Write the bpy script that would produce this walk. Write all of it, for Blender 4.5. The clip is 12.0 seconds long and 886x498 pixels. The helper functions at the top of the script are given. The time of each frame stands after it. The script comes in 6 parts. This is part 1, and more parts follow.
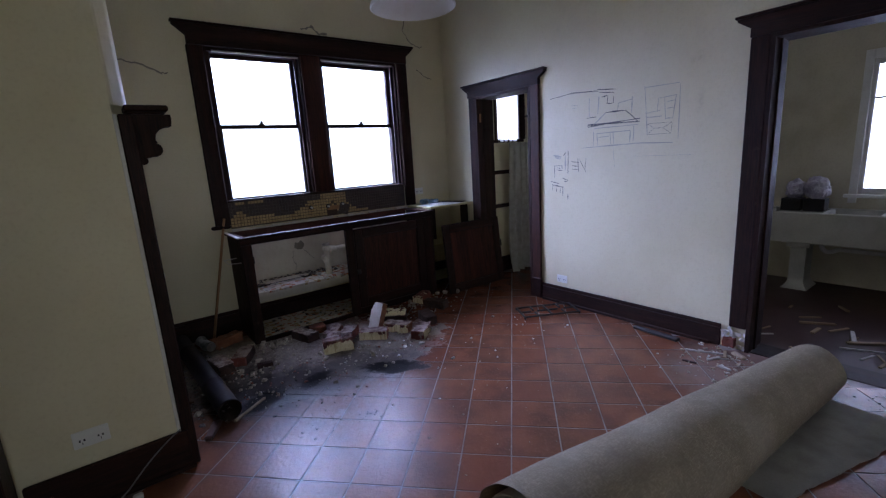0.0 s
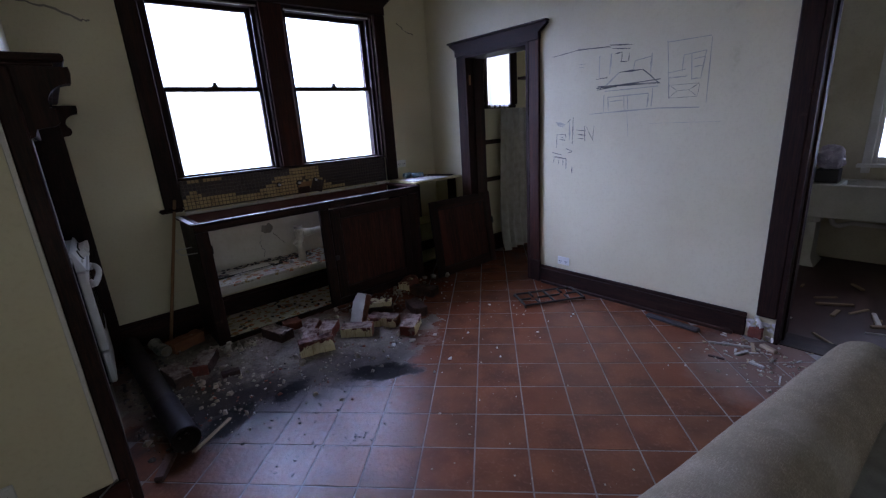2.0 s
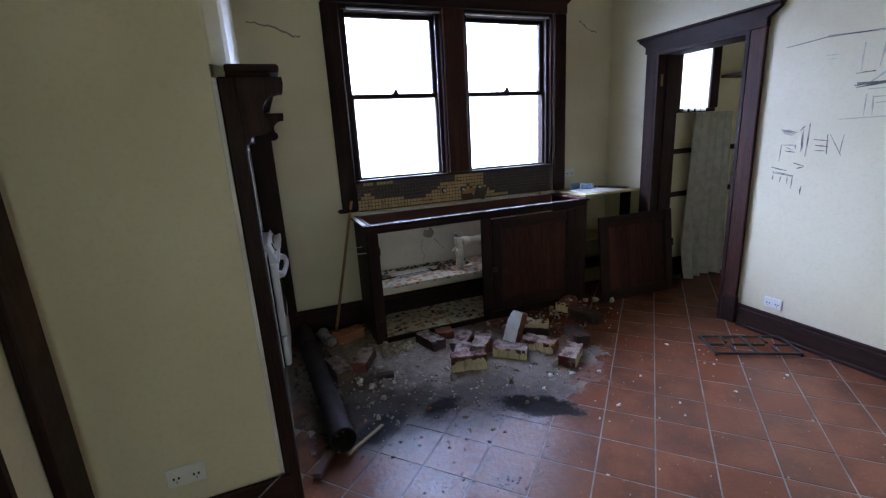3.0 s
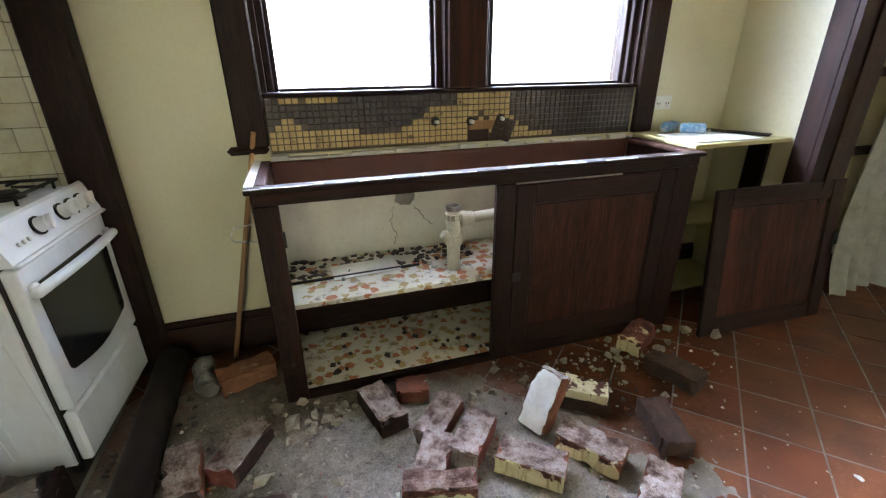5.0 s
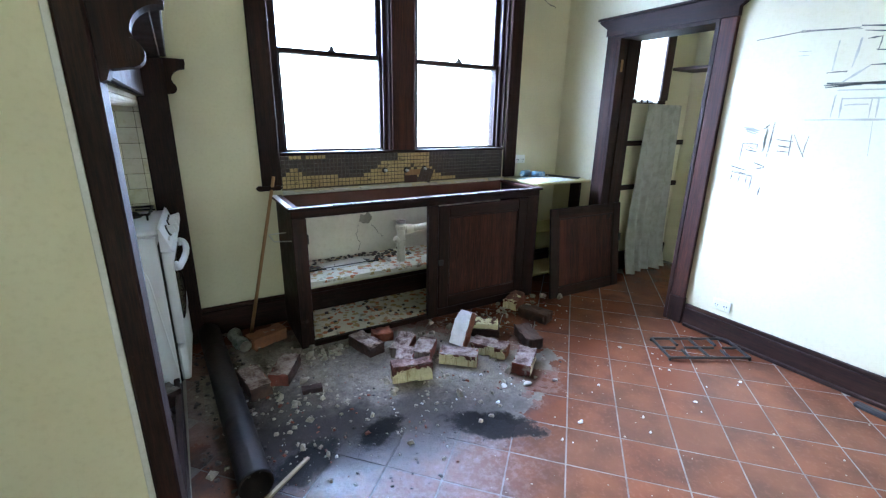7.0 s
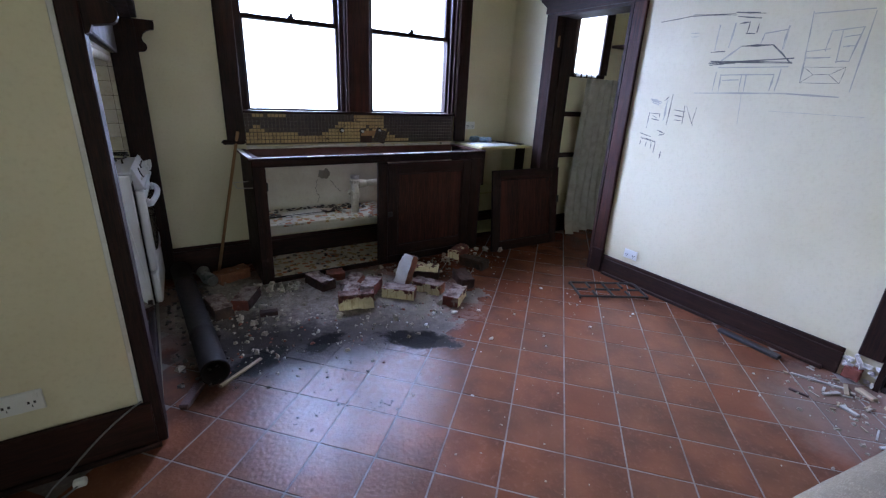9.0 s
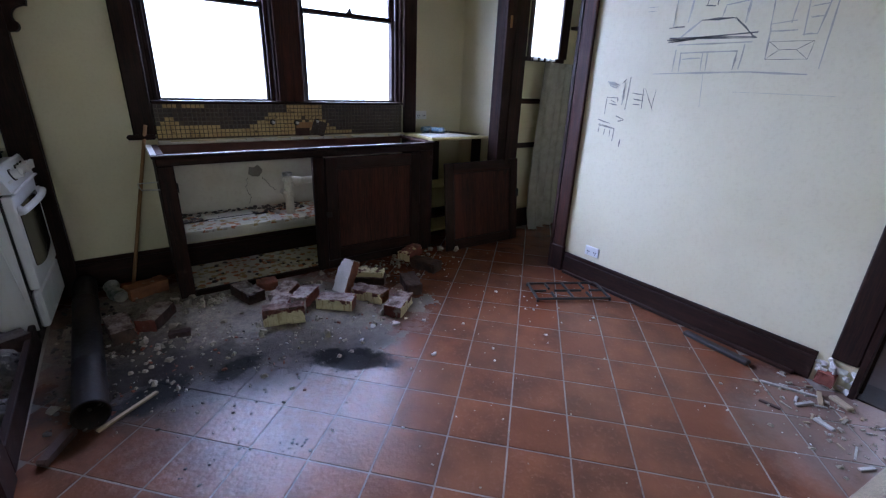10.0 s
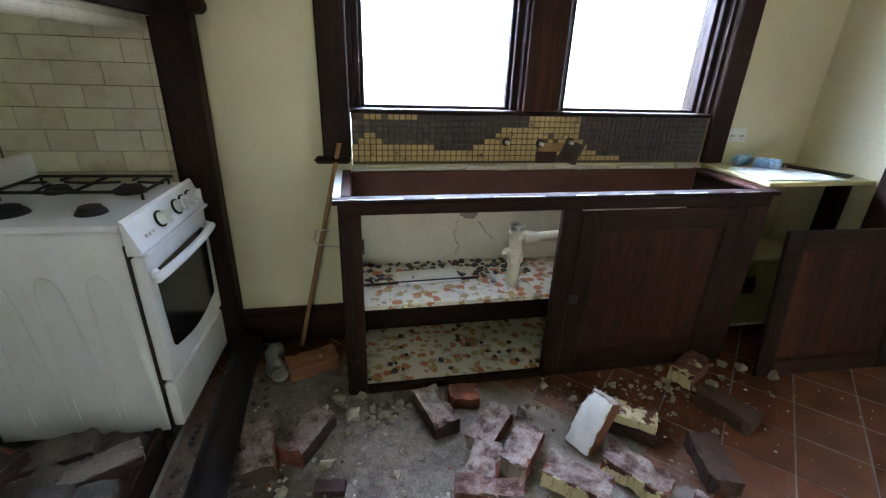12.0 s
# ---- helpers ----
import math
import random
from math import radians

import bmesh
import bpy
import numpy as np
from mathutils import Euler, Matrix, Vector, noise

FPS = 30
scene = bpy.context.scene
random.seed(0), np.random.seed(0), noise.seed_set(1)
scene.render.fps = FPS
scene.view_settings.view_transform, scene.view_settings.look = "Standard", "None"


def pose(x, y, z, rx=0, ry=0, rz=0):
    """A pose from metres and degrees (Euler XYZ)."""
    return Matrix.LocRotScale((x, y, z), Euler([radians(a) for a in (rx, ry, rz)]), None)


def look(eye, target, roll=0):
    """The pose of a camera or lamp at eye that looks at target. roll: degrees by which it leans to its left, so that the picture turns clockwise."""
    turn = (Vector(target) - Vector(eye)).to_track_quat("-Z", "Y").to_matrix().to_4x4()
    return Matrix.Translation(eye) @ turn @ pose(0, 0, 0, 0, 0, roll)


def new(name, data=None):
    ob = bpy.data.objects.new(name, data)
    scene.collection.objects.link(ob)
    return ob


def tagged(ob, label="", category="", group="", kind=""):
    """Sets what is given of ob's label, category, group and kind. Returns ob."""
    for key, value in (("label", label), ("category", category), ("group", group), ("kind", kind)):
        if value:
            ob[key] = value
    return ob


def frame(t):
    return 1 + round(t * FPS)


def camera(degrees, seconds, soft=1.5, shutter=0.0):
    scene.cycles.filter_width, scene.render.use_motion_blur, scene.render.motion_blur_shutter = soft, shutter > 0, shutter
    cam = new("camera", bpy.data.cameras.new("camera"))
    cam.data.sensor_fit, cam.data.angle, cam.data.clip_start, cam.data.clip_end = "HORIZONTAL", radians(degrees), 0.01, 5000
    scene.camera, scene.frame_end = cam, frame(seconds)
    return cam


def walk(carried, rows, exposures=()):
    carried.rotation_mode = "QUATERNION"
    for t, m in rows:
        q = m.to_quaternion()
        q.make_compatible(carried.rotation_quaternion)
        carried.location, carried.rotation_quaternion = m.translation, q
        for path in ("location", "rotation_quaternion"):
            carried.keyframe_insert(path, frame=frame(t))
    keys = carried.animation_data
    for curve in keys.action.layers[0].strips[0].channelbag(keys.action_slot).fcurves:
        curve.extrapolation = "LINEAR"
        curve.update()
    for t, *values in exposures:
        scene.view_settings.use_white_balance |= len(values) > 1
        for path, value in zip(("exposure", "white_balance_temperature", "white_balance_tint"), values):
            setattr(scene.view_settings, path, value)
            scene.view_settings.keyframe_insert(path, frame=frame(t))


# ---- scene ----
# Camera: one lens, hand-held walk through the derelict kitchen.
cam = camera(90.8, 12.0, soft=1.25)
PATH = [
    (0, (-0.847, -4.182, 1.438), (0.337, -2.624, 1.028), -3.51),
    (0.5, (-0.772, -4.002, 1.427), (0.821, -2.907, 0.914), -2.08),
    (1, (-0.628, -3.912, 1.413), (0.968, -2.811, 0.922), -4.68),
    (1.5, (-0.582, -3.848, 1.424), (0.968, -2.708, 0.878), -3.71),
    (2, (-0.644, -3.745, 1.450), (0.596, -2.277, 0.897), -3.78),
    (2.5, (-0.697, -3.670, 1.488), (0.211, -1.948, 1.031), -4.79),
    (2.7, (-0.716, -3.648, 1.500), (0.090, -1.874, 1.049), -4.49),
    (4.3, (0.131, -2.057, 1.221), (0.673, -0.315, 0.400), -0.35),
    (4.5, (0.126, -2.037, 1.255), (0.670, -0.287, 0.453), -0.24),
    (5, (0.135, -2.026, 1.279), (0.686, -0.267, 0.501), -0.64),
    (5.5, (0.168, -2.044, 1.269), (0.734, -0.291, 0.490), -0.17),
    (6, (0.166, -2.074, 1.265), (0.749, -0.326, 0.486), 0.59),
    (6.5, (0.055, -2.347, 1.285), (0.685, -0.581, 0.590), 0.90),
    (7, (-0.562, -3.038, 1.430), (0.421, -1.397, 0.846), 1.10),
    (7.2, (-0.636, -3.300, 1.446), (0.307, -1.633, 0.869), 0.08),
    (7.6, (-0.718, -3.628, 1.450), (0.179, -1.934, 0.879), -0.70),
    (8.8, (-0.579, -3.588, 1.360), (0.258, -1.892, 0.710), -0.06),
    (9, (-0.549, -3.574, 1.377), (0.482, -2.001, 0.698), 2.89),
    (9.5, (-0.366, -3.533, 1.345), (0.775, -2.041, 0.658), 3.93),
    (10, (-0.174, -3.450, 1.340), (0.927, -1.936, 0.635), 2.21),
    (10.5, (-0.097, -3.218, 1.322), (0.973, -1.707, 0.566), 2.40),
    (11, (-0.057, -2.793, 1.430), (0.848, -1.134, 0.775), 2.17),
    (11.5, (-0.030, -2.433, 1.414), (0.594, -0.657, 0.739), -0.19),
    (12, (0.023, -2.066, 1.371), (0.392, -0.261, 0.594), 2.09),
]
EXPOSURES = [(0.0, -0.62, 6300, 27), (1.0, -1.04, 6350, 26), (2.0, -1.02, 6380, 25), (2.7, -0.58, 6450, 19), (4.4, 1.32, 7900, 8), (6.2, 1.35, 7800, 6), (7.0, 1.15, 6250, 5), (8.8, 0.18, 6380, 19), (10.3, -0.16, 6420, 18), (11.0, 0.15, 6500, 10), (12.0, 0.92, 7200, 6)]
walk(cam, [(t, look(eye, target, roll)) for t, eye, target, roll in PATH], EXPOSURES)

# ---- plan, in metres ----
XE, XW, YS = 2.476, -0.695, -4.22          # east wall, chimney breast face, south wall
CEIL = 3.15
WT = 0.19                                  # east wall thickness
WIN = (0.0, 1.84, 1.18, 2.44)              # kitchen window opening in the north wall
PAN = (-1.315, -0.565, 2.04)               # pantry doorway in the east wall
LAU = (-4.02, -3.20, 2.04)                 # laundry doorway in the east wall
XL = 5.2                                   # laundry east wall
ZL = -0.15                                 # laundry floor

# ---- light ----
world = bpy.data.worlds.new("sky")
scene.world = world
world.use_nodes = True
wn = world.node_tree
sky = wn.nodes.new("ShaderNodeTexSky")
sky.sky_type, sky.sun_disc = "NISHITA", False
sky.sun_elevation, sky.sun_rotation = radians(48), radians(200)
wn.links.new(sky.outputs[0], wn.nodes["Background"].inputs[0])
wn.nodes["Background"].inputs[1].default_value = 0.12


def lamp(name, kind, energy, colour, m, **kw):
    data = bpy.data.lights.new(name, kind)
    data.energy, data.color = energy, colour
    for key, value in kw.items():
        if key == "size":
            data.shape, data.size, data.size_y = "RECTANGLE", value[0], value[1]
        elif key == "angle":
            data.angle = radians(value)
    ob = new(name, data)
    ob.matrix_world = m
    return ob


SUN = lamp("sun", "SUN", 3.0, (1.0, 0.95, 0.88), look((0, 8, 9), (0.6, 14, 0)), angle=0.6)
lamp("window_daylight", "AREA", 3200, (0.455, 0.60, 1.0), look((0.35, 3.1, 3.45), (0.90, 0.05, 1.75)), size=(6.4, 2.7))
lamp("laundry_daylight", "AREA", 75, (0.50, 0.63, 1.0), look((XL + 0.30, -3.77, 1.45), (0, -3.77, 1.45)), size=(1.7, 1.8))
lamp("hall_daylight", "AREA", 6.0, (0.80, 1.0, 0.84), look((-1.0, -5.44, 1.15), (-1.0, -2, 1.05)), size=(0.66, 1.9))
lamp("pantry_daylight", "AREA", 5, (0.80, 0.88, 1.0), look((3.12, -0.20, 1.95), (3.12, -3, 1.95)), size=(0.60, 0.85))


# bright overcast distance beyond the windows
def glow(name, colour, strength):
    m = bpy.data.materials.new(name)
    m.use_nodes = True
    e = m.node_tree.nodes.new("ShaderNodeEmission")
    e.inputs[0].default_value, e.inputs[1].default_value = (*colour, 1), strength
    m.node_tree.links.new(e.outputs[0], m.node_tree.nodes["Material Output"].inputs[0])
    return m


HAZE = glow("bright_hazy_sky", (0.70, 0.83, 1.0), 6.0)


# ---- materials ----
def nodes_of(name):
    m = bpy.data.materials.new(name)
    m.use_nodes = True
    return m, m.node_tree, m.node_tree.nodes["Principled BSDF"]


def mixer(nt, fac, a, b, blend="MIX"):
    n = nt.nodes.new("ShaderNodeMix")
    n.data_type, n.blend_type = "RGBA", blend
    for socket, value in ((n.inputs[0], fac), (n.inputs[6], a), (n.inputs[7], b)):
        if hasattr(value, "node"):
            nt.links.new(value, socket)
        elif isinstance(value, (tuple, list)):
            socket.default_value = (*value[:3], 1)
        else:
            socket.default_value = value
    return n.outputs[2]


def calc(nt, op, a, b=0.0, c=0.0):
    n = nt.nodes.new("ShaderNodeMath")
    n.operation = op
    for socket, value in zip(n.inputs, (a, b, c)):
        if hasattr(value, "node"):
            nt.links.new(value, socket)
        else:
            socket.default_value = value
    return n.outputs[0]


def ramp(nt, fac, lo, hi):
    n = nt.nodes.new("ShaderNodeMapRange")
    n.interpolation_type = "SMOOTHSTEP"
    nt.links.new(fac, n.inputs[0])
    n.inputs[1].default_value, n.inputs[2].default_value = lo, hi
    return n.outputs[0]


def coords(nt, world_space=False, stretch=(1, 1, 1), piece=False):
    if world_space:
        out = nt.nodes.new("ShaderNodeNewGeometry").outputs["Position"]
    else:
        out = nt.nodes.new("ShaderNodeTexCoord").outputs["Object"]
    mp = nt.nodes.new("ShaderNodeMapping")
    nt.links.new(out, mp.inputs[0])
    mp.inputs[3].default_value = stretch
    if piece:
        info = nt.nodes.new("ShaderNodeObjectInfo")
        far = nt.nodes.new("ShaderNodeCombineXYZ")
        for k in range(3):
            nt.links.new(calc(nt, "MULTIPLY", info.outputs["Random"], 37.0 + 11 * k), far.inputs[k])
        nt.links.new(far.outputs[0], mp.inputs[1])
    return mp.outputs[0]


def fuzz(nt, vec, scale, detail=4.0, rough=0.55):
    n = nt.nodes.new("ShaderNodeTexNoise")
    nt.links.new(vec, n.inputs["Vector"])
    n.inputs["Scale"].default_value, n.inputs["Detail"].default_value, n.inputs["Roughness"].default_value = scale, detail, rough
    return n.outputs[0]


def relief(nt, bsdf, height, strength, distance=0.004):
    b = nt.nodes.new("ShaderNodeBump")
    b.inputs["Strength"].default_value, b.inputs["Distance"].default_value = strength, distance
    nt.links.new(height, b.inputs["Height"])
    nt.links.new(b.outputs[0], bsdf.inputs["Normal"])


def surface(name, base, dirt, big=2.0, small=45.0, amount=0.5, rough=(0.5, 0.75), bump=0.25, metal=0.0, stretch=(1, 1, 1), world_space=False, piece=False, distance=0.004, spots=None, vary=0.45, spec=0.5):
    """Base colour broken by dirt at a large and a small scale, with fine relief; spots: (colour, scale, low, high)."""
    m, nt, bsdf = nodes_of(name)
    vec = coords(nt, world_space, stretch, piece)
    large, fine = fuzz(nt, vec, big, 5.0), fuzz(nt, vec, small, 4.0, 0.6)
    col = mixer(nt, calc(nt, "MULTIPLY", ramp(nt, large, 0.35, 0.75), amount), base, dirt)
    col = mixer(nt, calc(nt, "MULTIPLY", ramp(nt, fine, 0.45, 0.8), amount * 0.7), col, dirt)
    if spots:
        col = mixer(nt, ramp(nt, fuzz(nt, vec, spots[1], 5.0, 0.65), spots[2], spots[3]), col, spots[0])
    if piece:
        info = nt.nodes.new("ShaderNodeObjectInfo")
        dark = nt.nodes.new("ShaderNodeHueSaturation")
        nt.links.new(col, dark.inputs["Color"])
        nt.links.new(calc(nt, "MULTIPLY_ADD", info.outputs["Random"], vary, 1.0 - vary / 2), dark.inputs["Value"])
        nt.links.new(calc(nt, "MULTIPLY_ADD", info.outputs["Random"], 0.03, 0.485), dark.inputs["Hue"])
        col = dark.outputs[0]
    nt.links.new(col, bsdf.inputs["Base Color"])
    nt.links.new(calc(nt, "MULTIPLY_ADD", fine, rough[1] - rough[0], rough[0]), bsdf.inputs["Roughness"])
    bsdf.inputs["Metallic"].default_value = metal
    bsdf.inputs["Specular IOR Level"].default_value = spec
    if bump:
        relief(nt, bsdf, fine, bump, distance)
    return m


def wood(name, base, light, rough=(0.46, 0.70), along="z", fleck=0.14):
    """Varnished timber: long grain at two scales, scuffs and a dull worn gloss."""
    m, nt, bsdf = nodes_of(name)
    st = {"x": (0.5, 9, 9), "y": (9, 0.5, 9), "z": (9, 9, 0.5)}[along]
    vec = coords(nt, False, st, True)
    broad, grain, fine = fuzz(nt, vec, 1.4, 4.0, 0.6), fuzz(nt, vec, 17.0, 6.0, 0.75), fuzz(nt, vec, 48.0, 4.0, 0.7)
    wear = fuzz(nt, coords(nt, False, (1, 1, 1), True), 8.0, 7.0, 0.72)
    col = mixer(nt, ramp(nt, grain, 0.30, 0.95), base, light)
    col = mixer(nt, calc(nt, "MULTIPLY", ramp(nt, broad, 0.45, 0.75), 0.5), col, tuple(v * 1.25 for v in light))
    col = mixer(nt, calc(nt, "MULTIPLY", ramp(nt, fine, 0.52, 0.78), 0.4), col, tuple(v * 0.3 for v in base))
    col = mixer(nt, calc(nt, "MULTIPLY", ramp(nt, wear, 0.60, 0.76), fleck), col, (0.26, 0.19, 0.14))
    nt.links.new(col, bsdf.inputs["Base Color"])
    bsdf.inputs["Specular IOR Level"].default_value = 0.24
    nt.links.new(calc(nt, "MULTIPLY_ADD", wear, rough[1] - rough[0] + 0.2, rough[0] - 0.05), bsdf.inputs["Roughness"])
    relief(nt, bsdf, calc(nt, "ADD", fine, wear), 0.22, 0.002)
    return m


CREAM = surface("cream_wall_paint", (0.71, 0.650, 0.445), (0.53, 0.46, 0.27), big=1.3, small=60, amount=0.42, rough=(0.42, 0.62), bump=0.12, world_space=True, distance=0.003, spots=((0.36, 0.31, 0.18), 2.6, 0.66, 0.9))
PLASTER = surface("stained_cream_plaster", (0.62, 0.57, 0.42), (0.40, 0.34, 0.22), big=3, small=50, amount=0.5, rough=(0.7, 0.9), bump=0.3, world_space=True)
BACKPLASTER = surface("stained_white_plaster", (0.76, 0.72, 0.62), (0.50, 0.43, 0.31), big=4, small=45, amount=0.45, rough=(0.75, 0.9), bump=0.3, world_space=True, spots=((0.36, 0.29, 0.19), 5.0, 0.62, 0.82))
BARE = surface("bare_grey_render", (0.30, 0.27, 0.22), (0.15, 0.13, 0.10), big=9, small=90, rough=(0.85, 0.95), bump=0.8)
CEILING = surface("ceiling_paint", (0.72, 0.70, 0.62), (0.5, 0.47, 0.38), big=1.0, small=30, amount=0.4, bump=0.1)
DARKWOOD = wood("dark_varnished_wood", (0.009, 0.0034, 0.0024), (0.052, 0.0165, 0.009))
DARKWOODX = wood("dark_varnished_wood_across", (0.009, 0.0034, 0.0024), (0.052, 0.0165, 0.009), along="x")
DARKWOODY = wood("dark_varnished_wood_lengthwise", (0.009, 0.0034, 0.0024), (0.052, 0.0165, 0.009), along="y")
REDWOOD = wood("red_brown_varnished_wood", (0.014, 0.0046, 0.003), (0.125, 0.034, 0.016), fleck=0.15)
BARK = wood("bare_broom_wood", (0.33, 0.17, 0.08), (0.42, 0.24, 0.12), rough=(0.5, 0.7))
RAWWOOD = wood("splintered_timber", (0.30, 0.22, 0.14), (0.42, 0.33, 0.23), rough=(0.7, 0.9), along="x")
WHITEPAINT = surface("worn_white_paint", (0.74, 0.73, 0.68), (0.42, 0.38, 0.30), big=5, small=70, amount=0.4, rough=(0.35, 0.6), bump=0.15)
ENAMEL = surface("white_stove_enamel", (0.86, 0.88, 0.91), (0.62, 0.57, 0.48), big=4, small=24, amount=0.28, rough=(0.30, 0.42), bump=0.03, stretch=(1, 1, 0.35), spots=((0.34, 0.26, 0.17), 11.0, 0.66, 0.84))
PLASTIC = surface("white_plastic", (0.78, 0.78, 0.74), (0.6, 0.57, 0.5), big=6, small=60, amount=0.3, rough=(0.3, 0.45), bump=0.03)
PVC = surface("cream_drain_pipe", (0.72, 0.68, 0.56), (0.45, 0.39, 0.27), big=9, small=70, amount=0.5, rough=(0.3, 0.5), bump=0.05)
BLACKIRON = surface("black_cast_iron", (0.018, 0.017, 0.017), (0.06, 0.045, 0.035), big=8, small=90, rough=(0.5, 0.75), bump=0.35, metal=0.3)
PIPEMETAL = surface("sooty_flue_pipe", (0.010, 0.007, 0.006), (0.036, 0.020, 0.014), big=6, small=60, rough=(0.5, 0.8), bump=0.4, spec=0.18)
CHROME = surface("tarnished_chrome", (0.72, 0.71, 0.68), (0.26, 0.22, 0.17), big=20, small=120, amount=0.5, rough=(0.2, 0.45), bump=0.1, metal=1.0)
OVENGLASS = surface("black_oven_glass", (0.012, 0.013, 0.015), (0.05, 0.045, 0.04), big=6, small=60, amount=0.4, rough=(0.08, 0.2), bump=0.0)
BRICKRED = surface("old_red_brick", (0.27, 0.085, 0.045), (0.13, 0.048, 0.033), big=14, small=110, amount=0.7, rough=(0.8, 0.95), bump=0.9, piece=True, distance=0.006, spots=((0.40, 0.34, 0.28), 17.0, 0.60, 0.74))


def mortared(name, crust, stain, brick_colour, edge, soft=0.06):
    """Brick face with a ragged skin of old mortar that has broken away towards the upper edge."""
    m, nt, bsdf = nodes_of(name)
    vec = coords(nt, False, (1, 1, 1), True)
    raw = nt.nodes.new("ShaderNodeTexCoord").outputs["Object"]
    sep = nt.nodes.new("ShaderNodeSeparateXYZ")
    nt.links.new(raw, sep.inputs[0])
    broad, fine = fuzz(nt, vec, 16.0, 6.0, 0.65), fuzz(nt, vec, 120.0, 4.0, 0.65)
    streak = fuzz(nt, coords(nt, False, (70, 70, 6), True), 1.0, 4.0, 0.6)
    skin = mixer(nt, calc(nt, "MULTIPLY", ramp(nt, streak, 0.52, 0.68), 0.75), crust, stain)
    skin = mixer(nt, calc(nt, "MULTIPLY", ramp(nt, fine, 0.5, 0.75), 0.4), skin, stain)
    body = mixer(nt, ramp(nt, broad, 0.42, 0.62), brick_colour, tuple(v * 0.4 for v in brick_colour))
    body = mixer(nt, ramp(nt, fuzz(nt, vec, 30.0, 5.0, 0.7), 0.52, 0.70), body, tuple(v * 0.7 + 0.055 for v in brick_colour))
    gone = calc(nt, "ADD", calc(nt, "MULTIPLY", sep.outputs[2], 22.0), calc(nt, "MULTIPLY_ADD", broad, 4.2, -2.1))
    worn = ramp(nt, gone, edge - soft, edge + soft)
    nt.links.new(mixer(nt, worn, skin, body), bsdf.inputs["Base Color"])
    bsdf.inputs["Roughness"].default_value = 0.92
    relief(nt, bsdf, calc(nt, "MULTIPLY_ADD", worn, -1.2, calc(nt, "ADD", fine, broad)), 0.9, 0.006)
    return m


BRICKCREAM = mortared("brick_with_yellow_mortar", (0.72, 0.64, 0.40), (0.40, 0.27, 0.12), (0.25, 0.085, 0.06), 0.55)
BRICKDARK = surface("soot_blackened_brick", (0.085, 0.04, 0.03), (0.03, 0.02, 0.018), big=12, small=100, amount=0.8, rough=(0.75, 0.95), bump=0.7, piece=True)
BRICKPINK = mortared("brick_with_pale_mortar_skin", (0.38, 0.315, 0.28), (0.18, 0.115, 0.09), (0.20, 0.088, 0.062), 0.80, 0.75)
RUBBLE = surface("mortar_rubble", (0.43, 0.375, 0.29), (0.20, 0.15, 0.11), big=15, small=120, amount=0.8, rough=(0.9, 0.97), bump=0.8, world_space=True)
WHITECHIP = surface("white_plaster_chip", (0.72, 0.70, 0.66), (0.5, 0.46, 0.4), big=15, small=90, amount=0.5, rough=(0.8, 0.95), bump=0.5, world_space=True)
ASH = surface("ash_and_soot_rubble", (0.11, 0.095, 0.085), (0.032, 0.027, 0.025), big=12, small=100, amount=0.8, rough=(0.9, 0.97), bump=0.9, world_space=True, spots=((0.34, 0.30, 0.26), 14.0, 0.60, 0.70))
ASHPALE = surface("ash_dusted_mortar", (0.22, 0.18, 0.16), (0.06, 0.045, 0.04), big=9, small=90, amount=0.9, rough=(0.9, 0.97), bump=0.9, piece=True)


def hessian():
    """Jute carpet backing: crossing coarse threads, faded and soiled in patches."""
    m, nt, bsdf = nodes_of("rolled_carpet_backing")
    vec = coords(nt)
    warp, weft = fuzz(nt, coords(nt, False, (420, 60, 60)), 1.0, 3.0, 0.6), fuzz(nt, coords(nt, False, (45, 330, 330)), 1.0, 3.0, 0.6)
    weave = calc(nt, "MAXIMUM", warp, weft)
    col = mixer(nt, ramp(nt, weave, 0.46, 0.72), (0.185, 0.148, 0.098), (0.31, 0.255, 0.175))
    col = mixer(nt, calc(nt, "MULTIPLY", ramp(nt, fuzz(nt, vec, 7.0, 6.0, 0.65), 0.42, 0.72), 0.55), col, (0.15, 0.115, 0.075))
    col = mixer(nt, calc(nt, "MULTIPLY", ramp(nt, fuzz(nt, vec, 2.5, 4.0, 0.6), 0.5, 0.75), 0.35), col, (0.36, 0.33, 0.26))
    nt.links.new(col, bsdf.inputs["Base Color"])
    bsdf.inputs["Roughness"].default_value = 0.95
    bsdf.inputs["Specular IOR Level"].default_value = 0.15
    relief(nt, bsdf, weave, 0.9, 0.004)
    return m


CARPET = hessian()
UNDERLAY = surface("grey_green_underlay", (0.42, 0.40, 0.33), (0.24, 0.225, 0.18), big=8, small=180, amount=0.7, rough=(0.9, 0.98), bump=0.6)
TILEBACK = surface("dark_tile_joint", (0.17, 0.145, 0.09), (0.10, 0.08, 0.05), big=6, small=60, rough=(0.8, 0.95), bump=0.3)
CONCRETE = surface("concrete_wash_tub", (0.52, 0.51, 0.44), (0.34, 0.32, 0.26), big=4, small=70, amount=0.5, rough=(0.6, 0.85), bump=0.25)
LAUNDRYFLOOR = surface("dark_laundry_floor", (0.050, 0.022, 0.017), (0.085, 0.050, 0.042), big=3, small=40, amount=0.7, rough=(0.30, 0.42), bump=0.12, world_space=True, spec=0.12)
